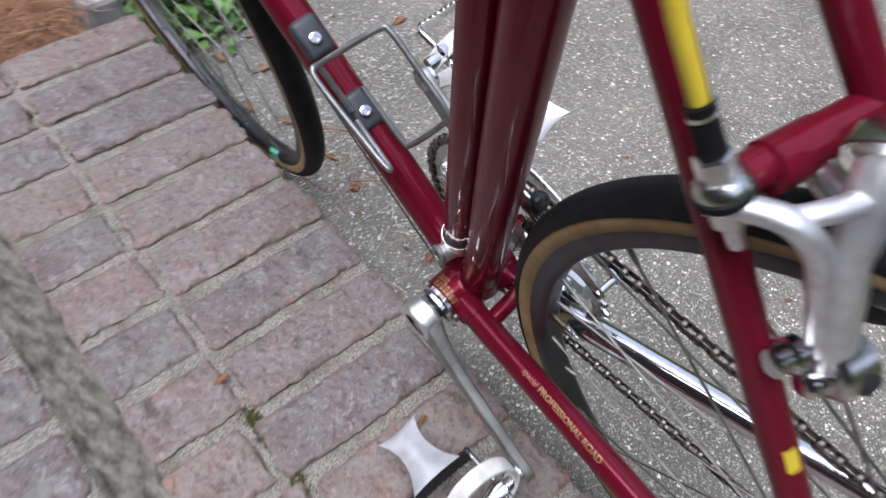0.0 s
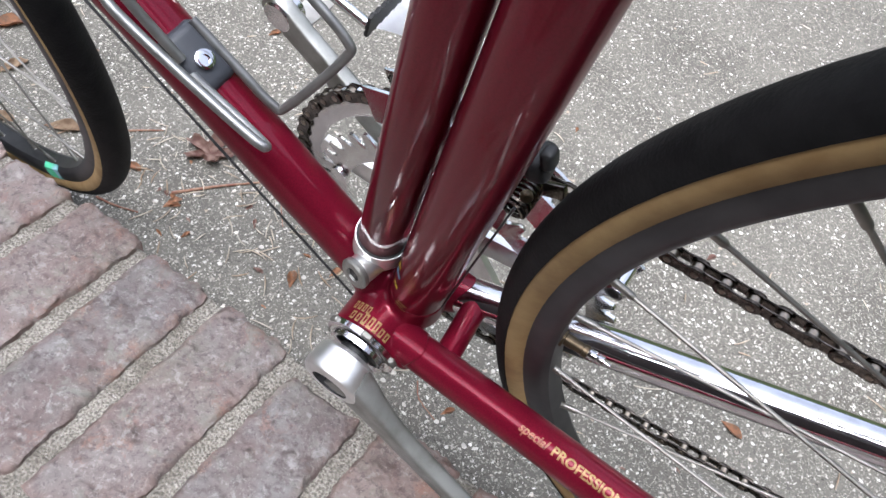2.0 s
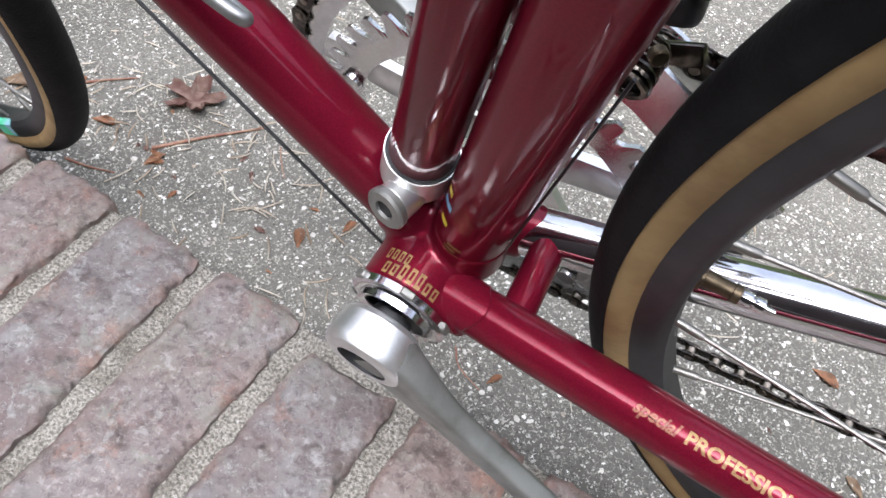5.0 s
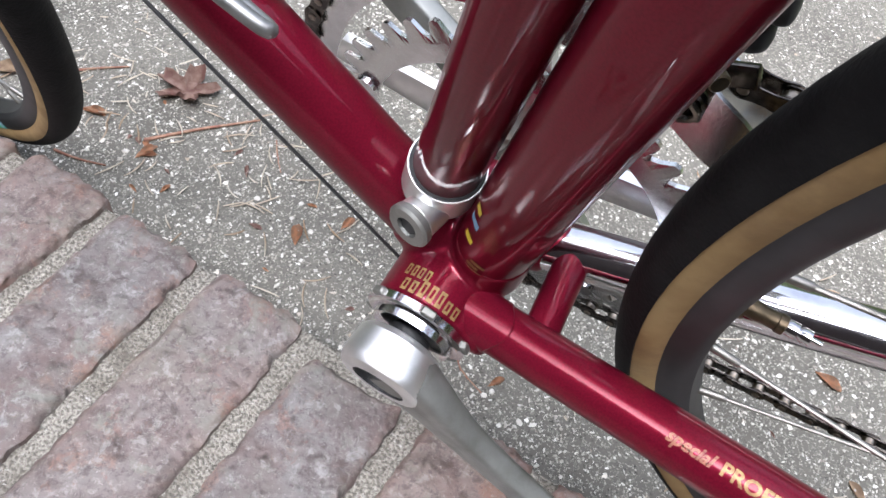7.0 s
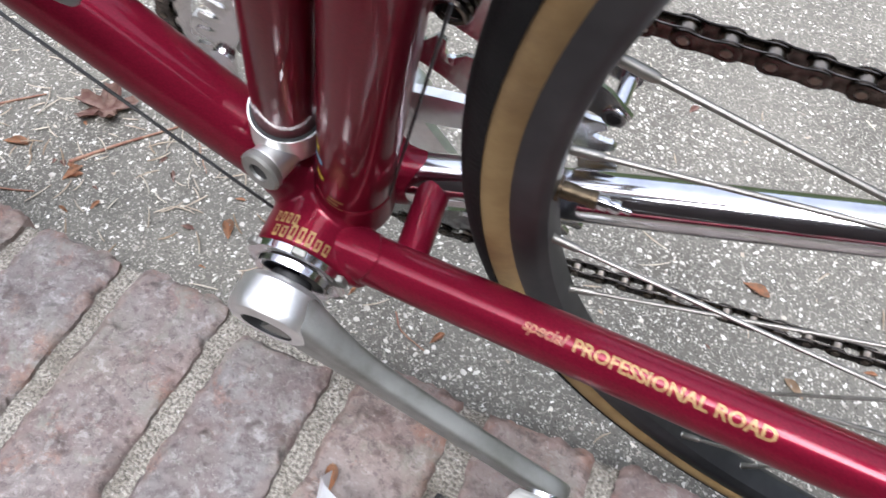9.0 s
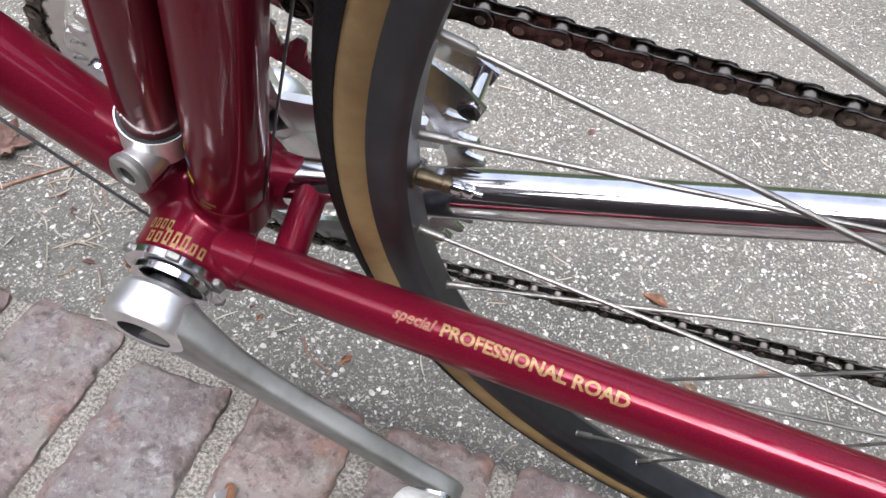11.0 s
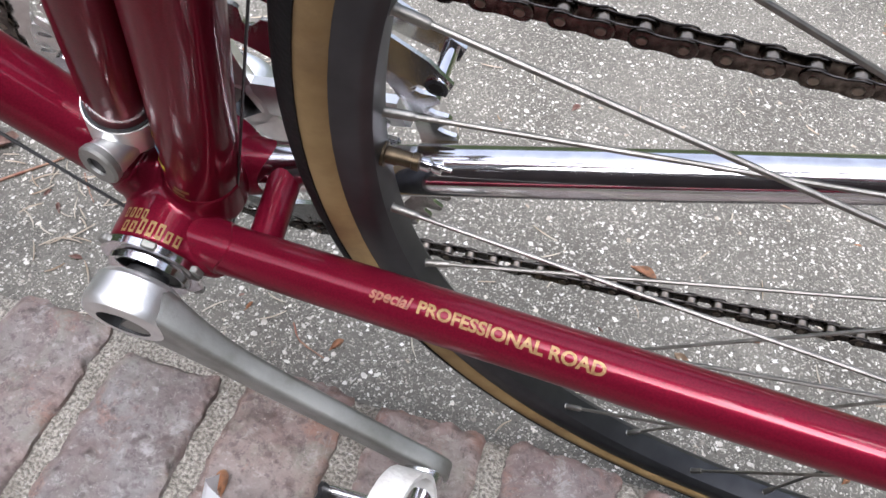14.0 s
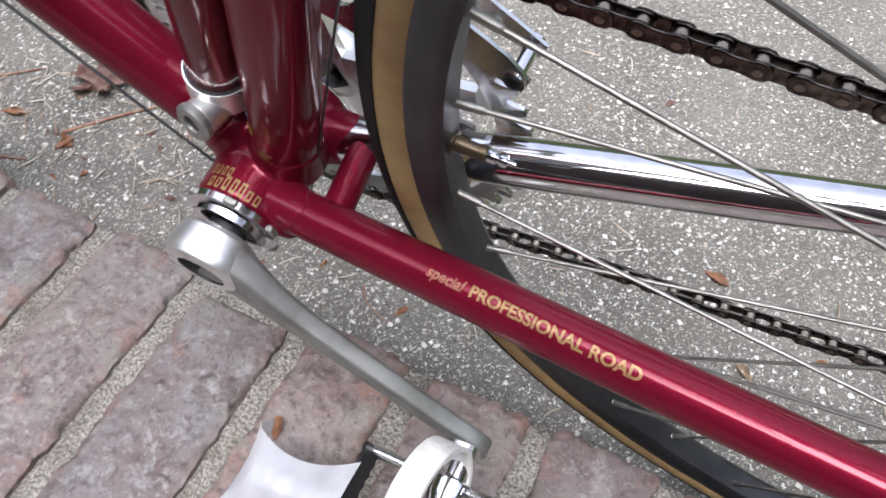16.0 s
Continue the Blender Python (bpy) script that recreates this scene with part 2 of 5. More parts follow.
def dirty(m, scale, lo, hi, tone, most):
    """Lays patches of another tone over a material."""
    n, l = m.node_tree.nodes, m.node_tree.links
    p = n["Principled BSDF"]
    no = n.new("ShaderNodeTexNoise")
    no.inputs["Scale"].default_value, no.inputs["Detail"].default_value, no.inputs["Roughness"].default_value = scale, 6, 0.7
    l.new(n["Texture Coordinate"].outputs["Object"], no.inputs["Vector"])
    mr = n.new("ShaderNodeMapRange")
    mr.inputs["From Min"].default_value, mr.inputs["From Max"].default_value, mr.inputs["To Max"].default_value = lo, hi, most
    l.new(no.outputs["Fac"], mr.inputs["Value"])
    mx = n.new("ShaderNodeMix")
    mx.data_type = "RGBA"
    mx.inputs["B"].default_value = (*tone, 1)
    l.new(mr.outputs["Result"], mx.inputs["Factor"])
    l.new(p.inputs["Base Color"].links[0].from_socket, mx.inputs["A"])
    l.new(mx.outputs["Result"], p.inputs["Base Color"])


dirty(JOINT, 28, 0.45, 0.68, (0.095, 0.080, 0.062), 0.75)
dirty(JOINT, 330, 0.60, 0.66, (0.46, 0.44, 0.40), 0.8)
dirty(TAN, 16, 0.50, 0.66, (0.15, 0.088, 0.045), 0.6)
dirty(SATIN, 34, 0.50, 0.70, (0.20, 0.195, 0.17), 0.6)
BRICK = brick_material("old_brick", ((0.135, 0.096, 0.088), (0.152, 0.134, 0.128), (0.23, 0.105, 0.058)))
FILLET = mat("dirty_mortar", (0.29, 0.265, 0.215), 0.95, color2=(0.10, 0.088, 0.066), scale=55, mix=(0.38, 0.66), bump=1.0, bump_scale=60, detail=8)
KERB = mat("pale_kerb_concrete", (0.32, 0.31, 0.29), 0.9, color2=(0.22, 0.21, 0.195), scale=40, bump=0.4)
SOIL = mat("garden_soil", (0.07, 0.05, 0.03), 0.95, color2=(0.035, 0.05, 0.015), scale=30, bump=0.6)
STRAW = mat("pine_straw", (0.36, 0.19, 0.105), 0.75, color2=(0.15, 0.075, 0.04), scale=60)
NEEDLE = mat("dry_needle", (0.50, 0.45, 0.37), 0.75, color2=(0.26, 0.17, 0.10), scale=14)
TWIG = mat("reddish_twig", (0.20, 0.085, 0.055), 0.8, color2=(0.29, 0.18, 0.12), scale=120)
LEAF = mat("dry_leaf", (0.17, 0.082, 0.064), 0.7, color2=(0.30, 0.20, 0.16), scale=110, bump=0.6, bump_scale=120)
ORANGE = mat("orange_leaf", (0.36, 0.16, 0.075), 0.65, color2=(0.22, 0.12, 0.07), scale=190, bump=0.4)
PALE_LEAF = mat("tan_leaf", (0.34, 0.24, 0.15), 0.7, color2=(0.22, 0.14, 0.085), scale=120, bump=0.5, bump_scale=150)
GREEN = mat("ivy_leaf", (0.085, 0.17, 0.04), 0.5, color2=(0.14, 0.25, 0.07), scale=14)
GRASS = mat("grass_blade", (0.07, 0.14, 0.02), 0.55, color2=(0.16, 0.24, 0.05), scale=12)
MOSS = mat("moss", (0.07, 0.085, 0.012), 0.95, color2=(0.11, 0.09, 0.02), scale=150, bump=1.0)
PEBBLE = mat("pale_pebble", (0.56, 0.53, 0.48), 0.7, color2=(0.30, 0.27, 0.23), scale=45)
SURROUND = mat("dark_surround", (0.03, 0.05, 0.015), 0.9, color2=(0.06, 0.08, 0.03), scale=3)
WALLMAT = mat("unseen_wall_brown", (0.075, 0.052, 0.046), 0.9, color2=(0.05, 0.037, 0.034), scale=3)


# ---- mesh helpers ----
def bm_new():
    return bmesh.new()


def finish(name, bm, material, smooth=True, sharp=38):
    me = bpy.data.meshes.new(name)
    bmesh.ops.recalc_face_normals(bm, faces=bm.faces)
    bm.to_mesh(me)
    bm.free()
    me.materials.append(material)
    if smooth:
        me.shade_smooth()
        me.set_sharp_from_angle(angle=radians(sharp))
    return me


def part(name, bm, material, parent, label="", smooth=True, sharp=38):
    ob = new(name, finish(name, bm, material, smooth, sharp))
    ob.parent = parent
    if label:
        tagged(ob, label)
    return ob


def holder(name, parent, m=None):
    ob = new(name)
    ob.empty_display_size = 0.02
    ob.parent = parent
    if m:
        ob.matrix_local = m
    return ob


def sweep(bm, pts, radii, seg=20, cap=True, squash=1.0, closed=False):
    """A tube along the points; radii: one or one a point."""
    pts = [Vector(p) for p in pts]
    if not isinstance(radii, (list, tuple)):
        radii = [radii] * len(pts)
    k, rings, up = len(pts), [], None
    for i, p in enumerate(pts):
        a = pts[(i - 1) % k] if closed or i else p
        b = pts[(i + 1) % k] if closed or i < k - 1 else p
        d = (b - a).normalized()
        if up is None:
            up = d.orthogonal().normalized() if abs(d.y) > 0.95 else d.cross(Vector((0, 1, 0))).normalized()
        up = (up - d * up.dot(d)).normalized()
        side = d.cross(up)
        rings.append([bm.verts.new(p + radii[i] * (math.cos(2 * math.pi * j / seg) * up + squash * math.sin(2 * math.pi * j / seg) * side)) for j in range(seg)])
    for i in range(k if closed else k - 1):
        a, b = rings[i], rings[(i + 1) % k]
        for j in range(seg):
            bm.faces.new((a[j], a[(j + 1) % seg], b[(j + 1) % seg], b[j]))
    if cap and not closed:
        bm.faces.new(rings[0][::-1])
        bm.faces.new(rings[-1])
    return bm


def lathe(bm, origin, axis, profile, seg=32, cap=True):
    """A body of revolution: profile rows of (along the axis, radius)."""
    o, a = Vector(origin), Vector(axis).normalized()
    u = a.orthogonal().normalized()
    v = a.cross(u)
    rings = []
    for h, r in profile:
        rings.append([bm.verts.new(o + a * h + r * (math.cos(2 * math.pi * j / seg) * u + math.sin(2 * math.pi * j / seg) * v)) for j in range(seg)])
    for p, q in zip(rings, rings[1:]):
        for j in range(seg):
            bm.faces.new((p[j], p[(j + 1) % seg], q[(j + 1) % seg], q[j]))
    if cap:
        bm.faces.new(rings[0][::-1])
        bm.faces.new(rings[-1])
    return bm


def hoop(bm, section, seg=144, a0=0.0, a1=360.0):
    """A closed section (radius, y) turned round the y axis."""
    full = abs(a1 - a0) >= 360
    steps = seg if full else seg + 1
    rings = []
    for i in range(steps):
        t = radians(a0 + (a1 - a0) * i / seg)
        rings.append([bm.verts.new((r * math.cos(t), y, r * math.sin(t))) for r, y in section])
    k = len(section)
    for i in range(seg):
        p, q = rings[i], rings[(i + 1) % steps]
        for j in range(k):
            bm.faces.new((p[j], p[(j + 1) % k], q[(j + 1) % k], q[j]))
    return bm


def box(bm, m, size, bevel=0.0, segments=2):
    made = bmesh.ops.create_cube(bm, size=1.0, matrix=m @ Matrix.Diagonal((*size, 1)))
    if bevel:
        edges = {e for v in made["verts"] for e in v.link_edges}
        bmesh.ops.bevel(bm, geom=list(edges), offset=bevel, segments=segments, affect="EDGES", profile=0.5)
    return bm


def plate(bm, outline, y0, y1):
    """A flat plate in the xz plane, from y0 to y1, with the outline given."""
    a = [bm.verts.new((x, y0, z)) for x, z in outline]
    b = [bm.verts.new((x, y1, z)) for x, z in outline]
    bm.faces.new(a)
    bm.faces.new(b[::-1])
    k = len(outline)
    for i in range(k):
        bm.faces.new((a[i], b[i], b[(i + 1) % k], a[(i + 1) % k]))
    return bm


def curve_points(ctrl, n=10):
    """A smooth line through the points."""
    c = [Vector(p) for p in ctrl]
    c = [c[0] * 2 - c[1]] + c + [c[-1] * 2 - c[-2]]
    out = []
    for i in range(1, len(c) - 2):
        for s in range(n):
            t = s / n
            out.append(0.5 * ((2 * c[i]) + (c[i + 1] - c[i - 1]) * t + (2 * c[i - 1] - 5 * c[i] + 4 * c[i + 1] - c[i + 2]) * t * t + (3 * c[i] - c[i - 1] - 3 * c[i + 1] + c[i + 2]) * t ** 3))
    return out + [c[-2]]


# ---- ground, slab and steps ----
def sheet(name, x0, x1, y0, y1, z, material, label, cuts=1):
    bm = bm_new()
    bmesh.ops.create_grid(bm, x_segments=cuts, y_segments=cuts, size=0.5, matrix=pose((x0 + x1) / 2, (y0 + y1) / 2, z) @ Matrix.Diagonal((x1 - x0, y1 - y0, 1, 1)))
    ob = new(name, finish(name, bm, material, False))
    return tagged(ob, label, name, kind="structure")


sheet("ground", -400, 400, -400, 400, -0.03, SOIL, "dark garden soil under thin grass and litter")


def slab_edge(y):
    """The drive's edge runs a little askew to the step."""
    return 0.494 - 0.12 * (y - 0.69)


bm = box(bm_new(), pose(-1.3, 1.5, -0.05), (3.4, 3.4, 0.1), 0.004)
for v in bm.verts:
    if v.co.x > 0:
        v.co.x += slab_edge(v.co.y) - 0.4
slab = new("pavement", finish("pavement", bm, CONCRETE, False))
tagged(slab, "grey exposed-aggregate concrete drive with white grains", "pavement", kind="structure")
# unseen wall, added to block low sky from the tubes' reflections
bm = box(bm_new(), pose(0, -2.6, 1.95), (14, 0.2, 4.1))
tagged(new("wall_house", finish("wall_house", bm, WALLMAT, False)), "plain brown wall, unseen, added to keep sky out of the tubes' reflections", "wall", kind="structure")

# unseen dark ring, added to hide the horizon sky from shiny parts
bm = bm_new()
lathe(bm, (0, 0, -0.03), (0, 0, 1), [(0, 9.0), (5.5, 9.0), (5.5, 9.3), (0, 9.3)], 48, cap=False)
tagged(new("backdrop", finish("backdrop", bm, SURROUND, False)), "plain dark green ring, unseen, added round the scene to darken low reflections", "backdrop", kind="structure")

STEP_Z, UPPER_Z = 0.108, 0.17
step = new("brick_step")
step.location = (0, 0, 0)
tagged(step, "low step of weathered bricks laid on edge in sandy mortar", "step", kind="structure")
STEP_X0, STEP_X1 = -0.714, 1.2
bm = bm_new()
box(bm, pose((STEP_X0 + STEP_X1) / 2, -0.197, (STEP_Z - 0.006) / 2), (STEP_X1 - STEP_X0 - 0.004, 0.416, STEP_Z - 0.006), 0.003)
part("mortar_bed", bm, JOINT, step, smooth=False)
bm = bm_new()
box(bm, pose((STEP_X0 + STEP_X1) / 2, -0.508, (UPPER_Z - 0.006) / 2), (STEP_X1 - STEP_X0 - 0.004, 0.38, UPPER_Z - 0.006), 0.004)
part("upper_mortar_bed", bm, JOINT, step, smooth=False)


def worn_brick(sx, sy, sz, seed):
    """A brick with chipped arrises and an uneven top; origin in the middle of its top."""
    rnd = random.Random(seed)
    bm = bm_new()
    nx, ny = 18, 46
    top = {}
    for i in range(nx + 1):
        for j in range(ny + 1):
            u, v = i / nx * 2 - 1, j / ny * 2 - 1
            x, y = u * sx / 2, v * sy / 2
            rim = max(abs(u), abs(v))
            inside = min(sx / 2 - abs(x), sy / 2 - abs(y))
            z = 0.0020 * noise.noise(Vector((x * 40 + seed * 9, y * 40, seed)))
            z += 0.0013 * noise.noise(Vector((x * 150, y * 110, seed + 4.0))) + 0.0008 * noise.noise(Vector((x * 380, y * 300, seed + 9.0)))
            z -= 0.0022 * max(0.0, noise.noise(Vector((x * 75 + 5, y * 45, seed + 12.0))) - 0.12)
            worn = 0.5 + 0.5 * noise.noise(Vector((x * 60, y * 60, seed + 8.0)))
            z -= (0.0008 + 0.0046 * worn) * max(0.0, 1 - inside / 0.0055) ** 2
            if rim > 0.99:
                x += 0.0018 * noise.noise(Vector((y * 55, x * 55, seed + 1.5))) + 0.0018 * noise.noise(Vector((y * 190, x * 190, seed + 6.5)))
                y += 0.0030 * noise.noise(Vector((x * 70, y * 20, seed + 2.5))) + 0.0026 * noise.noise(Vector((x * 210, y * 60, seed + 3.5)))
                if abs(u) > 0.99 and abs(v) > 0.99:
                    x *= 0.965
                    y *= 0.985
            top[i, j] = bm.verts.new((x, y, z))
    for i in range(nx):
        for j in range(ny):
            bm.faces.new((top[i, j], top[i + 1, j], top[i + 1, j + 1], top[i, j + 1]))
    ring = [(i, 0) for i in range(nx)] + [(nx, j) for j in range(ny)] + [(i, ny) for i in range(nx, 0, -1)] + [(0, j) for j in range(ny, 0, -1)]
    low = [bm.verts.new((top[c].co.x * 1.01, top[c].co.y * 1.004, -sz + rnd.uniform(-0.001, 0.001))) for c in ring]
    for k in range(len(ring)):
        a, b = ring[k], ring[(k + 1) % len(ring)]
        bm.faces.new((top[a], top[b], low[(k + 1) % len(ring)], low[k]))
    return finish("brick", bm, BRICK, True, 50)


PITCH = 0.0792
long_bricks = [worn_brick(0.0640, 0.185, 0.092, s) for s in range(9)]
half_bricks = [worn_brick(0.0660, 0.094, 0.092, 20 + s) for s in range(7)]
rnd = random.Random(4)
for k in range(-5, 18):
    right = -0.251 + PITCH * k
    if right - 0.066 < STEP_X0 - 0.01 or right > STEP_X1:
        continue
    edge = 0.010 + 0.012 * (-right) * (right < -0.2) + (-0.012 if k == 3 else 0.0) + rnd.uniform(-0.003, 0.003)
    b = new("brick", long_bricks[rnd.randrange(9)])
    b.parent = step
    b.matrix_local = pose(right - 0.0308, edge - 0.0925, STEP_Z + rnd.uniform(-0.0015, 0.002), rnd.uniform(-0.6, 0.6), rnd.uniform(-0.6, 0.6), rnd.uniform(-1.2, 1.2))
    b = new("brick", half_bricks[rnd.randrange(7)])
    b.parent = step
    b.matrix_local = pose(right - 0.038 + rnd.uniform(-0.004, 0.004), edge - 0.241, STEP_Z + rnd.uniform(-0.002, 0.001), rnd.uniform(-0.8, 0.8), rnd.uniform(-0.8, 0.8), rnd.uniform(-1.5, 1.5))
    b = new("brick", long_bricks[rnd.randrange(9)])
    b.parent = step
    b.matrix_local = pose(right - 0.02 + rnd.uniform(-0.003, 0.003), -0.322 - 0.0925 + rnd.uniform(-0.002, 0.002), UPPER_Z + rnd.uniform(-0.002, 0.001), 0, 0, rnd.uniform(-1.0, 1.0))

bm = bm_new()
prev = None
for i in range(61):
    x = STEP_X0 + (STEP_X1 - STEP_X0) * i / 60
    w_ = 0.003 * noise.noise(Vector((x * 14, 1.0, 2.0)))
    ring = [bm.verts.new((x, y, z)) for y, z in ((-0.335, 0.10), (-0.272 + w_, 0.10), (-0.279 + w_, 0.112), (-0.300, 0.135 + w_), (-0.318, 0.160 + w_ * 0.5), (-0.335, 0.160))]
    if prev:
        for j in range(6):
            bm.faces.new((prev[j], prev[(j + 1) % 6], ring[(j + 1) % 6], ring[j]))
    prev = ring
part("mortar_fillet", bm, FILLET, step)

# ---- the bicycle: x to the rear, y to its right, z up from the crank axle ----
LEAN, BB = 13.74, 0.2698
bike = new("road_bicycle")
bike.matrix_world = pose(0, 0, BB, LEAN)
tagged(bike, "burgundy lugged steel road bicycle leaning beside a brick step", "bicycle")
AXLE = Vector((0.398, 0, 0.071))
ST = Vector((math.cos(radians(78)), 0, math.sin(radians(78))))
SB = Vector((0.0080, 0, 0))
DT = Vector((-math.cos(radians(44)), 0, math.sin(radians(44))))
CS0, CS1 = Vector((0.012, 0.0215, 0.0)), Vector((0.385, 0.060, 0.069))

bm = lathe(bm_new(), (0, -0.034, 0), (0, 1, 0), [(0, 0.0200), (0.0008, 0.0205), (0.034, 0.0207), (0.0672, 0.0205), (0.068, 0.0200)], 64)
# lug sockets of the shell, brazed into one smooth casting
for d, r, length in ((ST, 0.0150, 0.027), (DT, 0.0152, 0.028)):
    lathe(bm, SB if d is ST else (0, 0, 0), d, [(0.004, r + 0.0026), (0.0185, r + 0.0013), (0.0225, r + 0.0008), (length, r + 0.0004)], 48)
for q in (-1, 1):
    d = Vector((0.375, (0.0385 if q < 0 else 0.0563) * q, 0.069)).normalized()
    lathe(bm, Vector((0.004, (0.0215 if q < 0 else 0.0172) * q, -0.001)), d, [(0, 0.0130), (0.016, 0.0121), (0.024, 0.0116)], 40)
shell = part("bottom_bracket_shell", bm, RED, bike, sharp=180)
cast = shell.modifiers.new("cast", "REMESH")
cast.mode, cast.voxel_size, cast.use_smooth_shade = "VOXEL", 0.0008, True
soft_ = shell.modifiers.new("soft", "SMOOTH")
soft_.factor, soft_.iterations = 0.5, 40
bm = sweep(bm_new(), [SB + ST * 0.01, SB + ST * 0.25, SB + ST * 0.50], 0.0150, 40)
part("seat_tube", bm, RED, bike)
bm = sweep(bm_new(), [DT * 0.01, DT * 0.3, DT * 0.60], 0.0145, 40)
part("down_tube", bm, RED, bike)
HEAD = Vector((0.292, 0, 0.956))
head0 = DT * 0.58
bm = sweep(bm_new(), [head0 - HEAD * 0.02, head0 + HEAD * 0.12], 0.0165, 32)
part("head_tube", bm, RED, bike)
bm = sweep(bm_new(), [SB + ST * 0.47, head0 + HEAD * 0.09], 0.0128, 32)
part("top_tube", bm, RED, bike)


def stay_points(side):
    a, b = CS0.copy(), CS1.copy()
    a.y, b.y = a.y * side, b.y * side
    if side > 0:
        a.y, b.y = 0.0172, 0.0735
    else:
        a.z, b.z = 0.0030, 0.0736
    return a, b


for side, nm in ((-1, "left_chainstay"), (1, "right_chainstay")):
    a, b = stay_points(side)
    k = [a.lerp(b, t) for t in (0, 0.1, 0.3, 0.5, 0.7, 0.9, 1.0)]
    bm = sweep(bm_new(), k, [0.0104, 0.0105, 0.0105, 0.0102, 0.0095, 0.0080, 0.0068] if side < 0 else [0.0110, 0.0110, 0.0110, 0.0105, 0.0092, 0.0075, 0.0068], 36)
    part(nm, bm, RED if side < 0 else CHROME, bike, "" if side < 0 else "chromed chainstay on the chain side")
    d = (b - a).normalized()
    bm = lathe(bm_new(), a - d * 0.006, d, [(0, 0.0119), (0.012, 0.0114), (0.0225, 0.0110), (0.0232, 0.0104)] if side < 0 else [(0, 0.0135), (0.012, 0.0130), (0.0205, 0.0124), (0.0220, 0.0112)], 36)
    # the socket's swept point
    for v in bm.verts:
        if (v.co - a).dot(d) > 0.015:
            out = v.co - a - d * (v.co - a).dot(d)
            v.co += d * (0.008 * max(0.0, out.normalized().dot(Vector((0, 0.25 * side, 1)))) ** 2)
    part("chainstay_socket", bm, RED, bike)
bm = sweep(bm_new(), [(0.0435, -0.0255, 0.007), (0.0385, 0.0255, 0.007)], 0.0070, 28)
part("chainstay_bridge", bm, RED, bike)
SS0, SS1 = Vector((0.388, 0.060, 0.085)), Vector((0.122, 0.0165, 0.468))
for side, nm in ((-1, "left_seatstay"), (1, "right_seatstay")):
    a, b = Vector((SS0.x - (0.013 if side < 0 else 0.0), SS0.y * side, SS0.z)), Vector((0.1215 if side < 0 else 0.134, SS1.y * side if side < 0 else 0.026, SS1.z))
    bm = sweep(bm_new(), [a, a.lerp(b, 0.2), a.lerp(b, 0.6), b], [0.0060, 0.0070, 0.0074, 0.0074], 28)
    part(nm, bm, RED, bike)
    bm = plate(bm_new(), [(0.37, 0.058), (0.385, 0.052), (0.41, 0.056), (0.415, 0.075), (0.398, 0.098), (0.383, 0.096), (0.38, 0.078)], 0.060 * side - 0.0025, 0.060 * side + 0.0025)
    part("dropout", bm, CHROME, bike)
tip = Vector((0.2535, -0.0391, 0.2680))
run = Vector((-0.2535, 0.0435, 0.383)).normalized()
bm = bm_new()
turn_ = Vector((0.9, -0.25, 0.35))
turn_ = (turn_ - run * turn_.dot(run)).normalized()
flank = run.cross(turn_)
grid_ = [[bm.verts.new(tip + run * l_ + 0.0077 * (math.cos(radians(w_)) * turn_ + math.sin(radians(w_)) * flank)) for w_ in (-22, -11, 0, 11, 22)] for l_ in (-0.006, 0.006)]
for j in range(4):
    bm.faces.new((grid_[0][j], grid_[0][j + 1], grid_[1][j + 1], grid_[1][j]))
part("yellow_transfer", bm, YELLOW, bike, "small yellow transfer", smooth=False)
BRAKE_AT = Vector((0.009, -0.001, -0.012))
bm = sweep(bm_new(), [(0.195, -0.025, 0.374), (0.203, 0.031, 0.364)], 0.0068, 28)
lathe(bm, (0.199, -0.005, 0.3695), (0.008, 0.054, -0.010), [(-0.011, 0.0072), (-0.010, 0.0092), (0.012, 0.0092), (0.013, 0.0072)], 28)
part("brake_bridge", bm, RED, bike)

# lettering on the left chainstay
a, b = stay_points(-1)
cs_dir = (b - a).normalized()
cs_out = Vector((0, -0.62, 0.78))
cs_out = (cs_out - cs_dir * cs_out.dot(cs_dir)).normalized()
cs_side = cs_dir.cross(cs_out)


def tube_text(text, start, size, radius, squeeze=1.0, shear=0.0, turn=0.0, paint=GOLD, slope=2.2):
    """Letters laid round the stay; start: metres from the stay's front end."""
    cu = bpy.data.curves.new("lettering", "FONT")
    cu.body, cu.size, cu.shear = text, size, shear
    cu.resolution_u, cu.offset = 3, size * 0.032
    tmp = new("lettering", cu)
    dg = bpy.context.evaluated_depsgraph_get()
    me = bpy.data.meshes.new_from_object(tmp.evaluated_get(dg))
    bpy.data.objects.remove(tmp)
    bm = bm_new()
    bm.from_mesh(me)
    bmesh.ops.subdivide_edges(bm, edges=[e for e in bm.edges if e.calc_length() > 0.002], cuts=2)
    wide = 0.0
    for v in bm.verts:
        x, y = v.co.x * squeeze, v.co.y
        wide = max(wide, x)
        ang = (y - size * 0.35) / radius + turn - slope * x
        n_ = cs_out * math.cos(ang) - cs_side * math.sin(ang)
        v.co = a + cs_dir * (start + x) + n_ * (radius + 0.00025)
    return part("lettering", bm, paint, bike, "gold transfer lettering", smooth=False), wide


tube_text("special", 0.0880, 0.0062, 0.01055, 0.98, 0.25, 0.47, WORN_GOLD)
tube_text("PROFESSIONAL ROAD", 0.1072, 0.0064, 0.01050, 1.09, 0.0, 0.44)
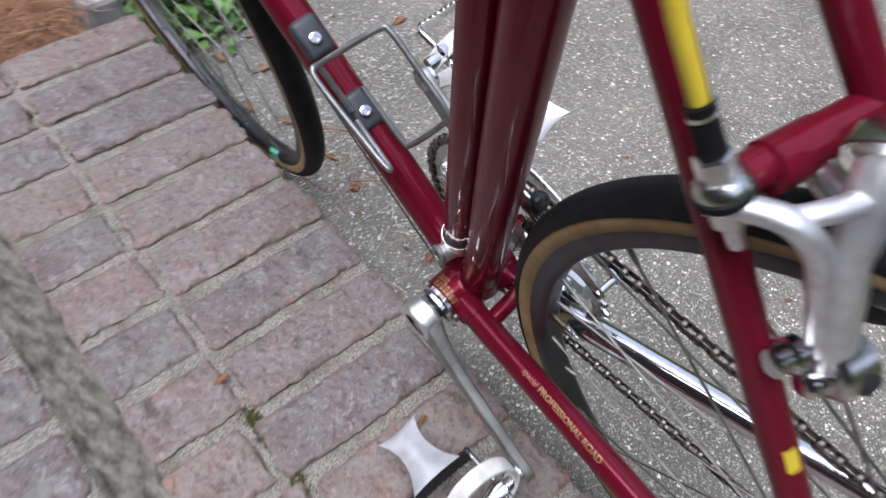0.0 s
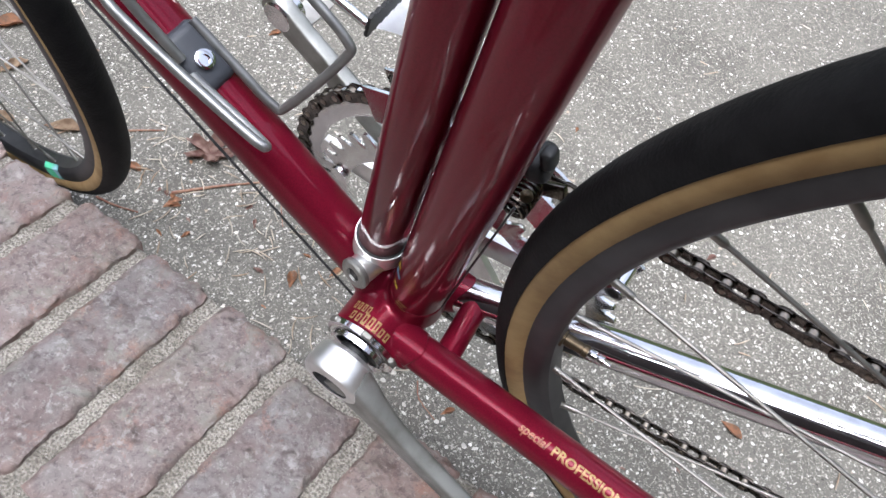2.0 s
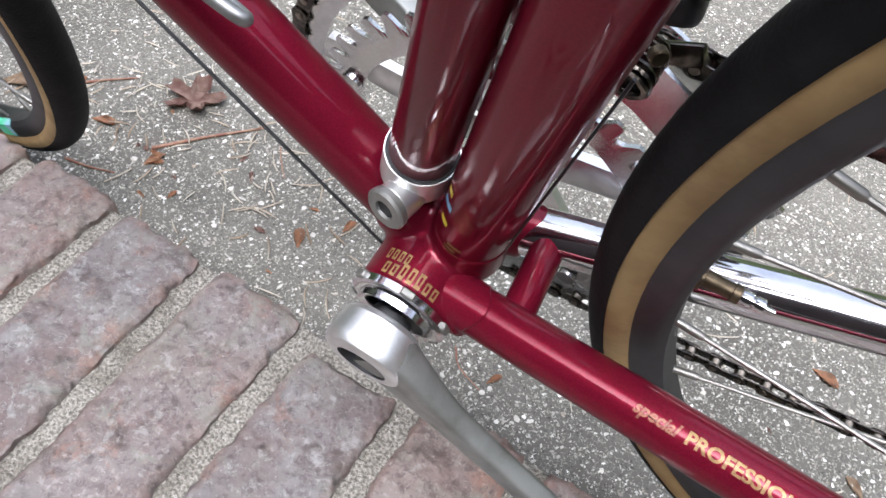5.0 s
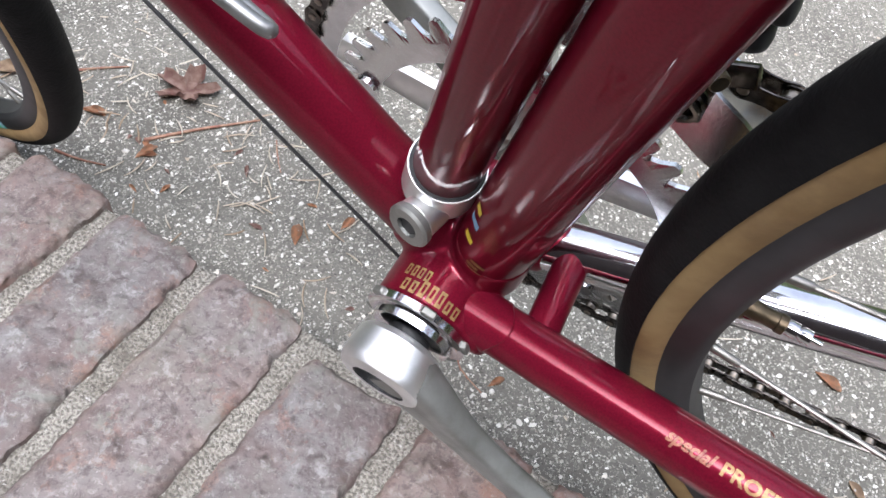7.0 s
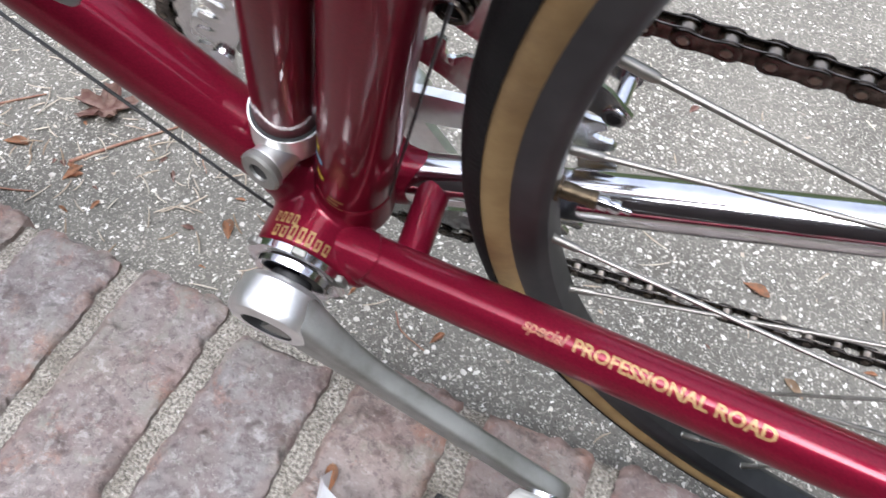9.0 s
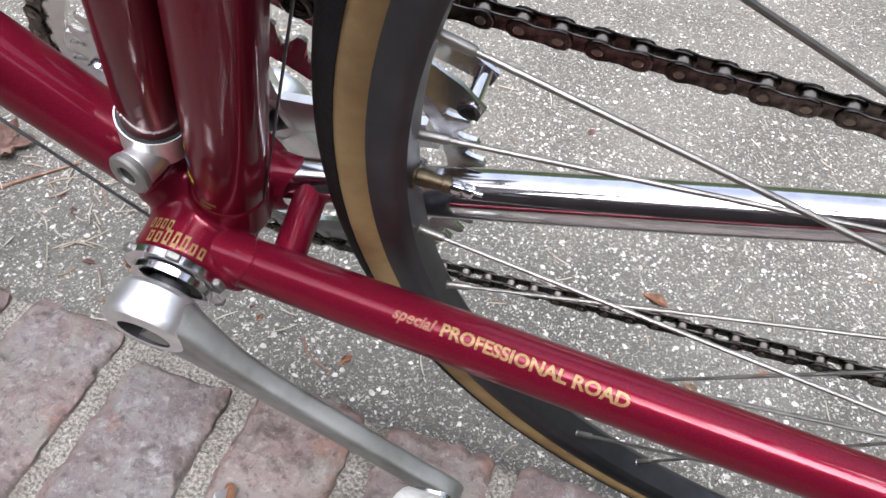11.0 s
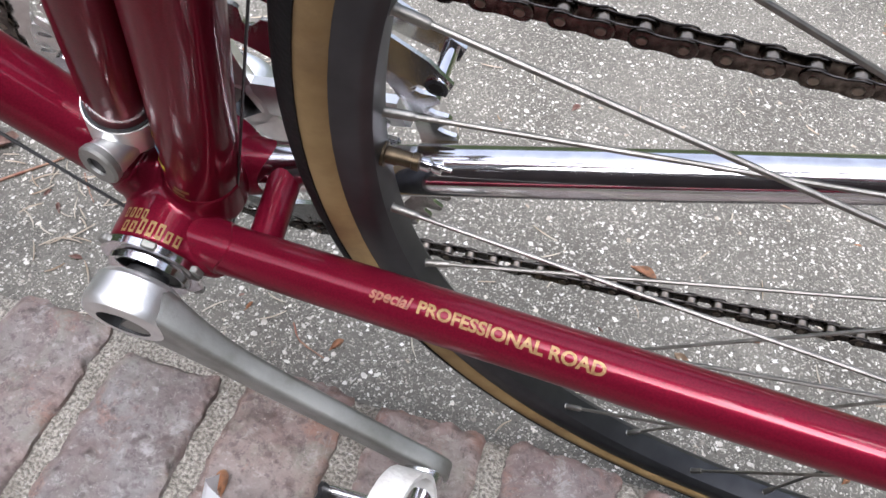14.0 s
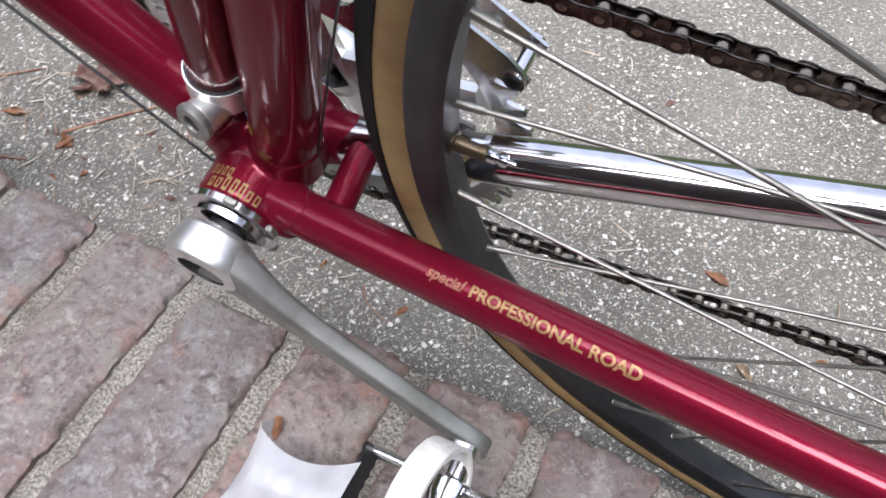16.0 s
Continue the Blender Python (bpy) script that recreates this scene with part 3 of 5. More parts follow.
# the maker's transfer on the shell: plain gold bars
for y0, y1, a0, a1, tall in ((-0.0325, -0.0275, 116, 44, (2, 3, 4)), (-0.0262, -0.0216, 122, 90, ())):
    many = 7 if tall else 4
    for b_ in range(many):
        lo, hi = radians(a0 + (a1 - a0) * b_ / many), radians(a0 + (a1 - a0) * (b_ + 0.66) / many)
        top_ = y1 + (0.0018 if b_ in tall else 0.0)
        bm = bm_new()
        for u0, u1, v0, v1 in ((0, 1, 0.0, 0.24), (0, 0.3, 0.24, 1), (0.7, 1, 0.24, 1), (0, 1, 0.8, 1)):
            rows_ = []
            for i in range(3):
                t = lo + (hi - lo) * (u0 + (u1 - u0) * i / 2)
                rows_.append([bm.verts.new((0.0210 * math.cos(t), y0 + (top_ - y0) * v, 0.0210 * math.sin(t))) for v in (v0, v1)])
            for p0, p1 in zip(rows_, rows_[1:]):
                bm.faces.new((p0[0], p0[1], p1[1], p1[0]))
        part("gold_bar", bm, GOLD, bike, smooth=False)

for q, (h_, an_, hw, mt) in enumerate(((0.024, 172, 7, GOLD), (0.0275, 168, 5, GOLD), (0.031, 174, 6, GOLD), (0.040, 140, 5, YELLOW), (0.052, 134, 6, SKYBLUE), (0.060, 130, 4, YELLOW))):
    bm = bm_new()
    uq, vq = Vector((0, 1, 0)), ST.cross(Vector((0, 1, 0)))
    rows_ = []
    for i in range(5):
        t = radians(an_ - 2 * hw + hw * i)
        rows_.append([bm.verts.new(SB + ST * (h_ + dh) + 0.01525 * (math.cos(t) * uq + math.sin(t) * vq)) for dh in (0, 0.0022 if mt is GOLD else 0.004)])
    for p0, p1 in zip(rows_, rows_[1:]):
        bm.faces.new((p0[0], p0[1], p1[1], p1[0]))
    part("transfer", bm, mt, bike, smooth=False)

# pump in front of the seat tube, held in a clamp band
PU = SB + Vector((-0.0285 * ST.z, 0, 0.0285 * ST.x))
bm = sweep(bm_new(), [PU + ST * 0.0425, PU + ST * 0.0445, PU + ST * 0.2, PU + ST * 0.40], [0.0114, 0.0121, 0.0122, 0.0122], 36)
part("pump", bm, RED, bike, "burgundy frame pump clipped before the seat tube")
bm = bm_new()
seg = 48
uu = Vector((0, 1, 0))
vv = ST.cross(uu)
rings = []
for h, r in ((0.0, 0.0130), (0.0, 0.0138), (0.0155, 0.0138), (0.0155, 0.0133)):
    rings.append([bm.verts.new(PU + ST * (0.0410 + h) + r * (math.cos(2 * math.pi * j / seg) * uu + math.sin(2 * math.pi * j / seg) * vv)) for j in range(seg)])
for i in range(4):
    for j in range(seg):
        bm.faces.new((rings[i][j], rings[i][(j + 1) % seg], rings[(i + 1) % 4][(j + 1) % seg], rings[(i + 1) % 4][j]))
part("clamp_band", bm, BRUSHED, bike, "polished alloy clamp band")
# black ring added in the gap round the pump, standing for its shade
part("band_liner", lathe(bm_new(), PU + ST * 0.0420, ST, [(0, 0.0116), (0, 0.0129), (0.0140, 0.0132), (0.0152, 0.0132), (0.0152, 0.0118)], 40, cap=False), BLACK, bike)
bolt_axis = Vector((-0.18, -0.93, 0.18)).normalized()
bc = Vector((-0.0088, -0.0110, 0.0475))
bm = lathe(bm_new(), bc, bolt_axis, [(-0.006, 0.0066), (0.0, 0.0074), (0.0075, 0.0078), (0.0083, 0.0072)], 36)
part("clamp_lug", bm, BRUSHED, bike)
bm = lathe(bm_new(), bc + bolt_axis * 0.0083, bolt_axis, [(0, 0.0084), (0.0026, 0.0087), (0.0036, 0.0078), (0.0036, 0.0042), (0.0006, 0.0040)], 36, cap=False)
bolt = part("clamp_bolt", bm, SATIN, bike)
# black hexagon in the bolt head, painting the dark of its socket
bm = lathe(bm_new(), bc + bolt_axis * 0.0096, bolt_axis, [(0, 0.0041), (0.0012, 0.0041)], 6)
part("hex_socket", bm, BLACK, bolt, smooth=False)

# left bearing cup and lock ring
bm = lathe(bm_new(), (0, -0.034, 0), (0, -1, 0), [(0, 0.0208), (0.0005, 0.0217), (0.0036, 0.0217), (0.0042, 0.0203), (0.0045, 0.0172), (0.0075, 0.0168), (0.0082, 0.015), (0.0082, 0.009)], 40, cap=False)
part("lock_ring", bm, CHROME, bike)
for k in range(6):
    t = radians(60 * k + 15)
    bm = box(bm_new(), Matrix.Translation((0.0221 * math.cos(t), -0.0362, 0.0221 * math.sin(t))) @ Euler((0, -t, 0)).to_matrix().to_4x4(), (0.0028, 0.0034, 0.006), 0.0006, 1)
    part("lock_ring_notch", bm, SATIN, bike)
bm = lathe(bm_new(), (0, -0.040, 0), (0, -1, 0), [(0, 0.0088), (0.012, 0.0088)], 28)
part("axle", bm, BLACK, bike)

# ---- cranks, rings and pedals ----
CR = Vector((0.8230, 0, -0.5681))


def crank(side):
    """An arm from the boss to the pedal eye; side -1: left."""
    d = CR * (-side)
    d = Vector((d.x, 0, d.z))
    up = Vector((-d.z, 0, d.x))
    nm = "left_crank" if side < 0 else "right_crank"
    bm = bm_new()
    n_, prev, k = 34, None, 20
    for i in range(n_ + 1):
        t = i / n_
        s = 0.163 * t
        half = 0.0089 + 0.0087 * math.exp(-(t / 0.22) ** 1.7) + 0.0022 * max(0.0, (t - 0.82) / 0.18)
        if t > 0.93:
            half *= math.sqrt(max(0.04, 1 - ((t - 0.93) / 0.075) ** 2))
        th = 0.0107 - 0.001 * t + 0.0063 * math.exp(-(t / 0.17) ** 2)
        yo = (0.0622 if side < 0 else 0.0645) + 0.0090 * t - th
        c = d * s
        ring = []
        for j in range(k):
            an = 2 * math.pi * (j + 0.5) / k
            u, w = math.cos(an), math.sin(an)
            u, w = math.copysign(abs(u) ** 0.34, u), math.copysign(abs(w) ** 0.34, w)
            ring.append(bm.verts.new((c.x + up.x * u * half, side * (yo + th / 2 + w * th / 2), c.z + up.z * u * half)))
        if prev:
            for j in range(k):
                bm.faces.new((prev[j], prev[(j + 1) % k], ring[(j + 1) % k], ring[j]))
        else:
            bm.faces.new(ring)
        prev = ring
    bm.faces.new(prev[::-1])
    arm = part(nm, bm, SATIN, bike, "grey worn alloy crank arm", sharp=60)
    inner_y = 0.0452 if side < 0 else 0.0475
    bm = lathe(bm_new(), (0, side * inner_y, 0), (0, side, 0), [(0, 0.0148), (0.0006, 0.0160), (0.0024, 0.0176), (0.0030, 0.0180), (0.0130, 0.0186), (0.0150, 0.0184), (0.0172, 0.0174), (0.0183, 0.0156), (0.0186, 0.0135), (0.0184, 0.0112)], 56, cap=False)
    part("boss", bm, BRUSHED, arm, "polished crank boss", sharp=24)
    # dust cap; its black runs up the recess wall as painted shade
    bm = lathe(bm_new(), (0, side * inner_y, 0), (0, side, 0), [(0.0184, 0.0112), (0.0180, 0.0109), (0.0130, 0.0106), (0.0130, 0.0050), (0.0110, 0.0045)], 40, cap=False)
    part("dust_cap", bm, BLACK, arm)
    e = d * 0.1515
    bm = lathe(bm_new(), (e.x, side * 0.0625, e.z), (0, side, 0), [(0, 0.0085), (0.0015, 0.0098), (0.0125, 0.0098), (0.014, 0.008)], 30)
    part("pedal_eye", bm, ALLOY, arm)
    return arm


left_crank = crank(-1)
right_crank = crank(1)


def gear(bm, teeth, r_root, r_tip, r_in, y0, y1):
    k = teeth * 6
    prof = (0, 0.25, 0.9, 1.0, 0.9, 0.25)
    rows = []
    for i in range(k):
        t = 2 * math.pi * i / k
        r = r_root + (r_tip - r_root) * prof[i % 6]
        c, s = math.cos(t), math.sin(t)
        rows.append([bm.verts.new((rr * c, y, rr * s)) for rr, y in ((r, y0 + 0.0005), (r, y1 - 0.0005), (r_root - 0.002, y1), (r_in, y1), (r_in, y0), (r_root - 0.002, y0))])
    for i in range(k):
        p, q = rows[i], rows[(i + 1) % k]
        for j in range(6):
            bm.faces.new((p[j], p[(j + 1) % 6], q[(j + 1) % 6], q[j]))
    return bm


part("outer_chainring", gear(bm_new(), 52, 0.1005, 0.1085, 0.0915, 0.0445, 0.0475), ALLOY, bike, "polished outer chainring", smooth=False)
part("inner_chainring", gear(bm_new(), 42, 0.0775, 0.0860, 0.0665, 0.0365, 0.0393), ALLOY, bike, "polished inner chainring", smooth=False)
for k in range(5):
    t = radians(164.4 + 72 * k)
    c, s = math.cos(t), math.sin(t)
    bm = bm_new()
    prev = None
    for i in range(8):
        f = i / 7
        r = 0.010 + 0.080 * f
        half = 0.0115 - 0.004 * f
        y = 0.052 - 0.008 * f
        ring = [bm.verts.new((c * r - s * u * half, y + w * 0.0032, s * r + c * u * half)) for u, w in ((-1, -0.4), (-0.6, -1), (0.6, -1), (1, -0.4), (1, 1), (-1, 1))]
        if prev:
            for j in range(6):
                bm.faces.new((prev[j], prev[(j + 1) % 6], ring[(j + 1) % 6], ring[j]))
        else:
            bm.faces.new(ring)
        prev = ring
    bm.faces.new(prev[::-1])
    arm = part("spider_arm", bm, BRUSHED, right_crank)
    bm = lathe(bm_new(), (c * 0.072, 0.034, s * 0.072), (0, 1, 0), [(0, 0.0035), (0, 0.0050), (0.0022, 0.0052), (0.0022, 0.0044), (0.012, 0.0044)], 18)
    part("chainring_bolt", bm, CHROME, right_crank)


def pedal(side, m, nm):
    """A quill pedal with a toe clip and strap; local x ahead, y outwards from the crank, z towards the clip."""
    p = holder(nm, bike, m)
    s = side
    bm = lathe(bm_new(), (0, 0, 0), (0, s, 0), [(0, 0.0062), (0.012, 0.0062), (0.014, 0.0105), (0.022, 0.0105), (0.030, 0.0075), (0.078, 0.0070), (0.084, 0.0090), (0.092, 0.0090), (0.094, 0.006)], 28)
    part("spindle", bm, CHROME, p)
    # front and rear cage plates with a toothed rim
    for x, nm2 in ((0.046, "front_cage_plate"), (-0.030, "rear_cage_plate")):
        bm = bm_new()
        k = 28
        prev = None
        for i in range(k + 1):
            f = i / k
            y = s * (0.014 + 0.080 * f)
            hz = 0.0085 + (0.0022 if i % 2 else 0) - 0.003 * math.sin(math.pi * f)
            ring = [bm.verts.new((x + dx, y, z)) for dx, z in ((-0.0011, -hz), (0.0011, -hz), (0.0011, hz), (-0.0011, hz))]
            if prev:
                for j in range(4):
                    bm.faces.new((prev[j], prev[(j + 1) % 4], ring[(j + 1) % 4], ring[j]))
            else:
                bm.faces.new(ring)
            prev = ring
        bm.faces.new(prev[::-1])
        part(nm2, bm, BLACK if x > 0 else ALLOY, p, smooth=False)
    for y in (0.016, 0.090):
        bm = sweep(bm_new(), [(0.045, s * y, 0), (0, s * y, 0.002), (-0.029, s * y, 0)], 0.0032, 12)
        part("cage_arm", bm, ALLOY, p)
    # toe clip: two flared sheet-metal arms that meet over the toe
    bm = bm_new()
    rows = []
    for i in range(17):
        f = i / 16
        x = 0.040 + 0.075 * f - 0.004 * max(0.0, f - 0.85) / 0.15
        z = -0.020 + 0.004 * f + 0.022 * max(0.0, f - 0.86) / 0.14
        w = 0.025 - 0.050 * f + 0.053 * f * f
        rows.append([bm.verts.new((x - 0.006 * (1 - u * u) * f, s * (0.050 + u * w), z + 0.003 * u * u)) for u in (-1, -0.6, -0.2, 0.2, 0.6, 1)])
    for p0, p1 in zip(rows, rows[1:]):
        for j in range(5):
            bm.faces.new((p0[j], p0[j + 1], p1[j + 1], p1[j]))
    bmesh.ops.solidify(bm, geom=list(bm.faces), thickness=0.0015)
    part("toe_clip", bm, BRIGHT, p, "bright polished toe clip")
    # strap
    bm = bm_new()
    k = 30
    rows = []
    for i in range(k):
        t = 2 * math.pi * i / k
        c, sn = math.cos(t), math.sin(t)
        rows.append([bm.verts.new((x, s * (0.034 + (0.032 + dr) * c), -0.018 + (0.029 + dr) * sn)) for x, dr in ((-0.0072, 0), (0.0072, 0), (0.0072, 0.0024), (-0.0072, 0.0024))])
    for i in range(k):
        p0, p1 = rows[i], rows[(i + 1) % k]
        for j in range(4):
            bm.faces.new((p0[j], p0[(j + 1) % 4], p1[(j + 1) % 4], p1[j]))
    part("toe_strap", bm, LEATHER, p, "white leather toe strap")
    bm = box(bm_new(), pose(0, s * 0.064, -0.012), (0.014, 0.006, 0.012), 0.0015)
    part("strap_buckle", bm, CHROME, p)
    return p


# local x points ahead along the bicycle (towards -x)
pl = Matrix(((-1, 0, 0, 0.1270), (0, 1, 0, -0.0738), (0, 0, -1, -0.0850), (0, 0, 0, 1)))
pedal(-1, pl @ pose(0, 0, 0, 0, -14, 0), "left_pedal")
pedal(1, pose(-0.1300, 0.0765, 0.0920, 0, 16, 0), "right_pedal")


# ---- wheels ----
def wheel(nm, m, phase, crossing, hub_half, label):
    w = holder(nm, bike, m)
    tagged(w, label)
    R, r = 0.3245, 0.0121
    tread, wall = [], []
    for i in range(-8, 9):
        a_ = radians(i * 9.8)
        tread.append((R + (r + 0.0008) * math.cos(a_), (r + 0.0006) * math.sin(a_)))
    tread += [(R + (r - 0.003) * math.cos(radians(i * 9.8)), (r - 0.003) * math.sin(radians(i * 9.8))) for i in range(8, -9, -2)]
    part("tread", hoop(bm_new(), tread, 160), RUBBER, w, "black rubber tread", sharp=60)
    wall = [(R + r * math.cos(radians(a_)), r * math.sin(radians(a_))) for a_ in range(0, 360, 12)]
    part("tyre_casing", hoop(bm_new(), wall, 160), TAN, w, "tan cotton sidewall", sharp=60)
    rim = [(0.3178, -0.0098), (0.3165, -0.0104), (0.3095, -0.0100), (0.3075, -0.0090), (0.3052, -0.0062), (0.3046, -0.0020), (0.3046, 0.0020), (0.3052, 0.0062), (0.3075, 0.0090), (0.3095, 0.0100), (0.3165, 0.0104), (0.3178, 0.0098), (0.3140, 0.0060), (0.3125, 0), (0.3140, -0.0060)]
    part("rim", hoop(bm_new(), rim, 160), RIMMAT, w, "dark anodised box rim", sharp=30)
    bm = lathe(bm_new(), (0, -hub_half - 0.018, 0), (0, 1, 0), [(0, 0.0045), (0.010, 0.0045), (0.010, 0.0085), (0.015, 0.0105), (0.0165, 0.0245), (0.0195, 0.0245), (0.022, 0.0095), (0.018 + hub_half, 0.0085), (0.014 + 2 * hub_half, 0.0095), (0.0165 + 2 * hub_half, 0.0245), (0.0195 + 2 * hub_half, 0.0245), (0.021 + 2 * hub_half, 0.0105), (0.026 + 2 * hub_half, 0.0085), (0.026 + 2 * hub_half, 0.0045), (0.036 + 2 * hub_half, 0.0045)], 36)
    part("hub", bm, ALLOY, w)
    for k in range(36):
        t = radians(phase + 10 * k)
        side = 1 if k % 2 else -1
        lead = 1 if (k // 2) % 2 else -1
        th = t + lead * radians(crossing)
        outer = Vector((0.3058 * math.cos(t), side * 0.0022, 0.3058 * math.sin(t)))
        inner = Vector((0.0225 * math.cos(th), side * (hub_half + (0.002 if lead > 0 else -0.002)), 0.0225 * math.sin(th)))
        d = (inner - outer).normalized()
        bm = sweep(bm_new(), [outer + d * 0.008, outer.lerp(inner, 0.5), inner], 0.00095, 8)
        sp = part("spoke", bm, STEEL, w)
        bm = lathe(bm_new(), outer - d * 0.002, d, [(0, 0.0021), (0.003, 0.0021), (0.0035, 0.00165), (0.0125, 0.0016), (0.0135, 0.0011)], 10)
        part("nipple", bm, STEEL, w)
    return w


rear = wheel("rear_wheel", Matrix.Translation(AXLE), 6.0, 66, 0.031, "rear wheel with black tread and tan sidewall")
# valve
bm = lathe(bm_new(), (-0.3055, 0, 0.0005), (1, 0, 0), [(0, 0.0044), (0.0018, 0.0044), (0.002, 0.0030), (0.006, 0.0030), (0.0065, 0.0027), (0.011, 0.0027), (0.0112, 0.0031), (0.0135, 0.0031), (0.0137, 0.0024)], 16)
va = part("valve", bm, BRASS, rear, "tarnished brass valve")
bm = lathe(bm_new(), (-0.292, 0, 0.0005), (1, 0, 0), [(0, 0.0022), (0.001, 0.0026), (0.0035, 0.0026), (0.004, 0.0016), (0.005, 0.0024), (0.0075, 0.0024), (0.008, 0.0009), (0.011, 0.0009)], 14)
part("valve_core", bm, CHROME, rear)
# freewheel
for r_, y_ in ((0.0280, 0.052), (0.0320, 0.047), (0.0365, 0.042), (0.0410, 0.037)):
    part("sprocket", gear(bm_new(), max(13, int(r_ * 495)), r_ - 0.0035, r_ + 0.002, 0.018, y_ - 0.001, y_ + 0.001), SATIN, rear, smooth=False)

STEER = -1.0
front_axle = Vector((-0.549, 0, 0.071))
turn_axis = HEAD
pivot = head0
ms = Matrix.Translation(pivot) @ Matrix.Rotation(radians(STEER), 4, turn_axis) @ Matrix.Translation(-pivot)
front = wheel("front_wheel", ms @ Matrix.Translation(front_axle), 2.0, 66, 0.034, "front wheel with black tread and tan sidewall")
fm = ms
for side, nm in ((-1, "left_fork_blade"), (1, "right_fork_blade")):
    crown = head0 - HEAD * 0.03
    pts_ = [fm @ Vector((crown.x, side * 0.032, crown.z)), fm @ Vector((crown.x - 0.040, side * 0.040, crown.z - 0.19)), fm @ Vector((-0.515, side * 0.048, 0.14)), fm @ Vector((-0.533, side * 0.050, 0.071))]
    part(nm, sweep(bm_new(), curve_points(pts_, 8), [0.011 - 0.0045 * i / 24 for i in range(25)], 20), RED, bike)
part("fork_crown", sweep(bm_new(), [fm @ Vector((head0.x - HEAD.x * 0.028, -0.036, head0.z - HEAD.z * 0.028)), fm @ Vector((head0.x - HEAD.x * 0.028, 0.036, head0.z - HEAD.z * 0.028))], 0.0125, 20), RED, bike)
STICK_A = -60.5
bm = hoop(bm_new(), [(0.3044, -0.0055), (0.3070, -0.0092), (0.3160, -0.0107), (0.3160, -0.0111), (0.3064, -0.0096), (0.3034, -0.0055)], 10, STICK_A, STICK_A + 6)
part("rim_sticker", bm, STICKER, front, "green and blue sticker", smooth=False)

# ---- chain ----
CH_Y0, CH_Y1 = 0.046, 0.040
COG_R = 0.0365


def chain_path():
    """Ring, lower run, two jockey wheels, sprocket, top run."""
    out = []
    ring, cog = Vector((0, 0, 0)), AXLE
    R1 = 0.1052
    al = math.atan2(cog.z, cog.x)
    top = al + math.acos((R1 - COG_R) / (cog - ring).length)
    low = Vector((0.420, 0, -0.018))
    al2 = math.atan2(low.z, low.x)
    bot = al2 - math.acos((R1 - 0.017) / (low - ring).length)
    t = top
    while t < bot + 2 * math.pi:
        out.append(Vector((R1 * math.cos(t), CH_Y0, R1 * math.sin(t))))
        t += 0.03
    b_ = bot
    out.append(Vector((R1 * math.cos(b_), CH_Y0, R1 * math.sin(b_))))
    t = b_
    while t < 0.9:
        out.append(low + Vector((0.017 * math.cos(t), CH_Y1, 0.017 * math.sin(t))))
        t += 0.2
    up = Vector((0.424, 0, 0.022))
    t = math.pi + 0.9
    while t > math.pi - 0.5:
        out.append(up + Vector((0.017 * math.cos(t), CH_Y1, 0.017 * math.sin(t))))
        t -= 0.2
    t = -1.2
    while t < top:
        out.append(cog + Vector((COG_R * math.cos(t), CH_Y1, COG_R * math.sin(t))))
        t += 0.1
    out.append(cog + Vector((COG_R * math.cos(top), CH_Y1, COG_R * math.sin(top))))
    out.append(out[0].copy())
    return out


def link_mesh(outer):
    """Two figure-eight side plates with rounded eyes, a waist and bevelled rims."""
    bm = bm_new()
    off = 0.0030 if outer else 0.0020
    eye, waist = (0.0044, 0.0024) if outer else (0.0042, 0.0027)
    outline = []
    for i in range(28):
        t = 2 * math.pi * (i + 0.5) / 28
        c, z = math.cos(t), math.sin(t)
        x = 0.00635 * math.copysign(min(1.0, abs(c) * 2.2), c) + eye * c
        pinch = math.exp(-(x / 0.0028) ** 2)
        outline.append((x, eye * z * (1 - pinch) + waist * z * pinch))
    for s in (-1, 1):
        rows = []
        for y, k in ((s * off - 0.0005, 0.90), (s * off - 0.00025, 1.0), (s * off + 0.00025, 1.0), (s * off + 0.0005, 0.90)):
            rows.append([bm.verts.new((x * (0.5 + 0.5 * k), y, z * k)) for x, z in outline])
        n_ = len(outline)
        for p, q in zip(rows, rows[1:]):
            for i in range(n_):
                bm.faces.new((p[i], p[(i + 1) % n_], q[(i + 1) % n_], q[i]))
        bm.faces.new(rows[0][::-1])
        bm.faces.new(rows[-1])
    return finish("link", bm, CHAIN, False)


LINKS = (link_mesh(True), link_mesh(False))
bm = bm_new()
for x in (-0.00635,):
    lathe(bm, (x, -0.0046, 0), (0, 1, 0), [(0.0006, 0.0015), (0.0009, 0.0018), (0.0031, 0.0018), (0.0031, 0.0031), (0.0061, 0.0031), (0.0061, 0.0018), (0.0083, 0.0018), (0.0086, 0.0015)], 14)
ROLL = finish("roller", bm, ROLLER, True)
chain = holder("chain", bike)
tagged(chain, "oily bronze-brown roller chain")
poly = chain_path()
acc = [0.0]
for p0, p1 in zip(poly, poly[1:]):
    acc.append(acc[-1] + (p1 - p0).length)
count = round(acc[-1] / 0.0127)
count -= count % 2


def along(s):
    s %= acc[-1]
    i = int(np.searchsorted(acc, s))
    i = max(1, i)
    f = (s - acc[i - 1]) / max(1e-9, acc[i] - acc[i - 1])
    return poly[i - 1].lerp(poly[i], f)


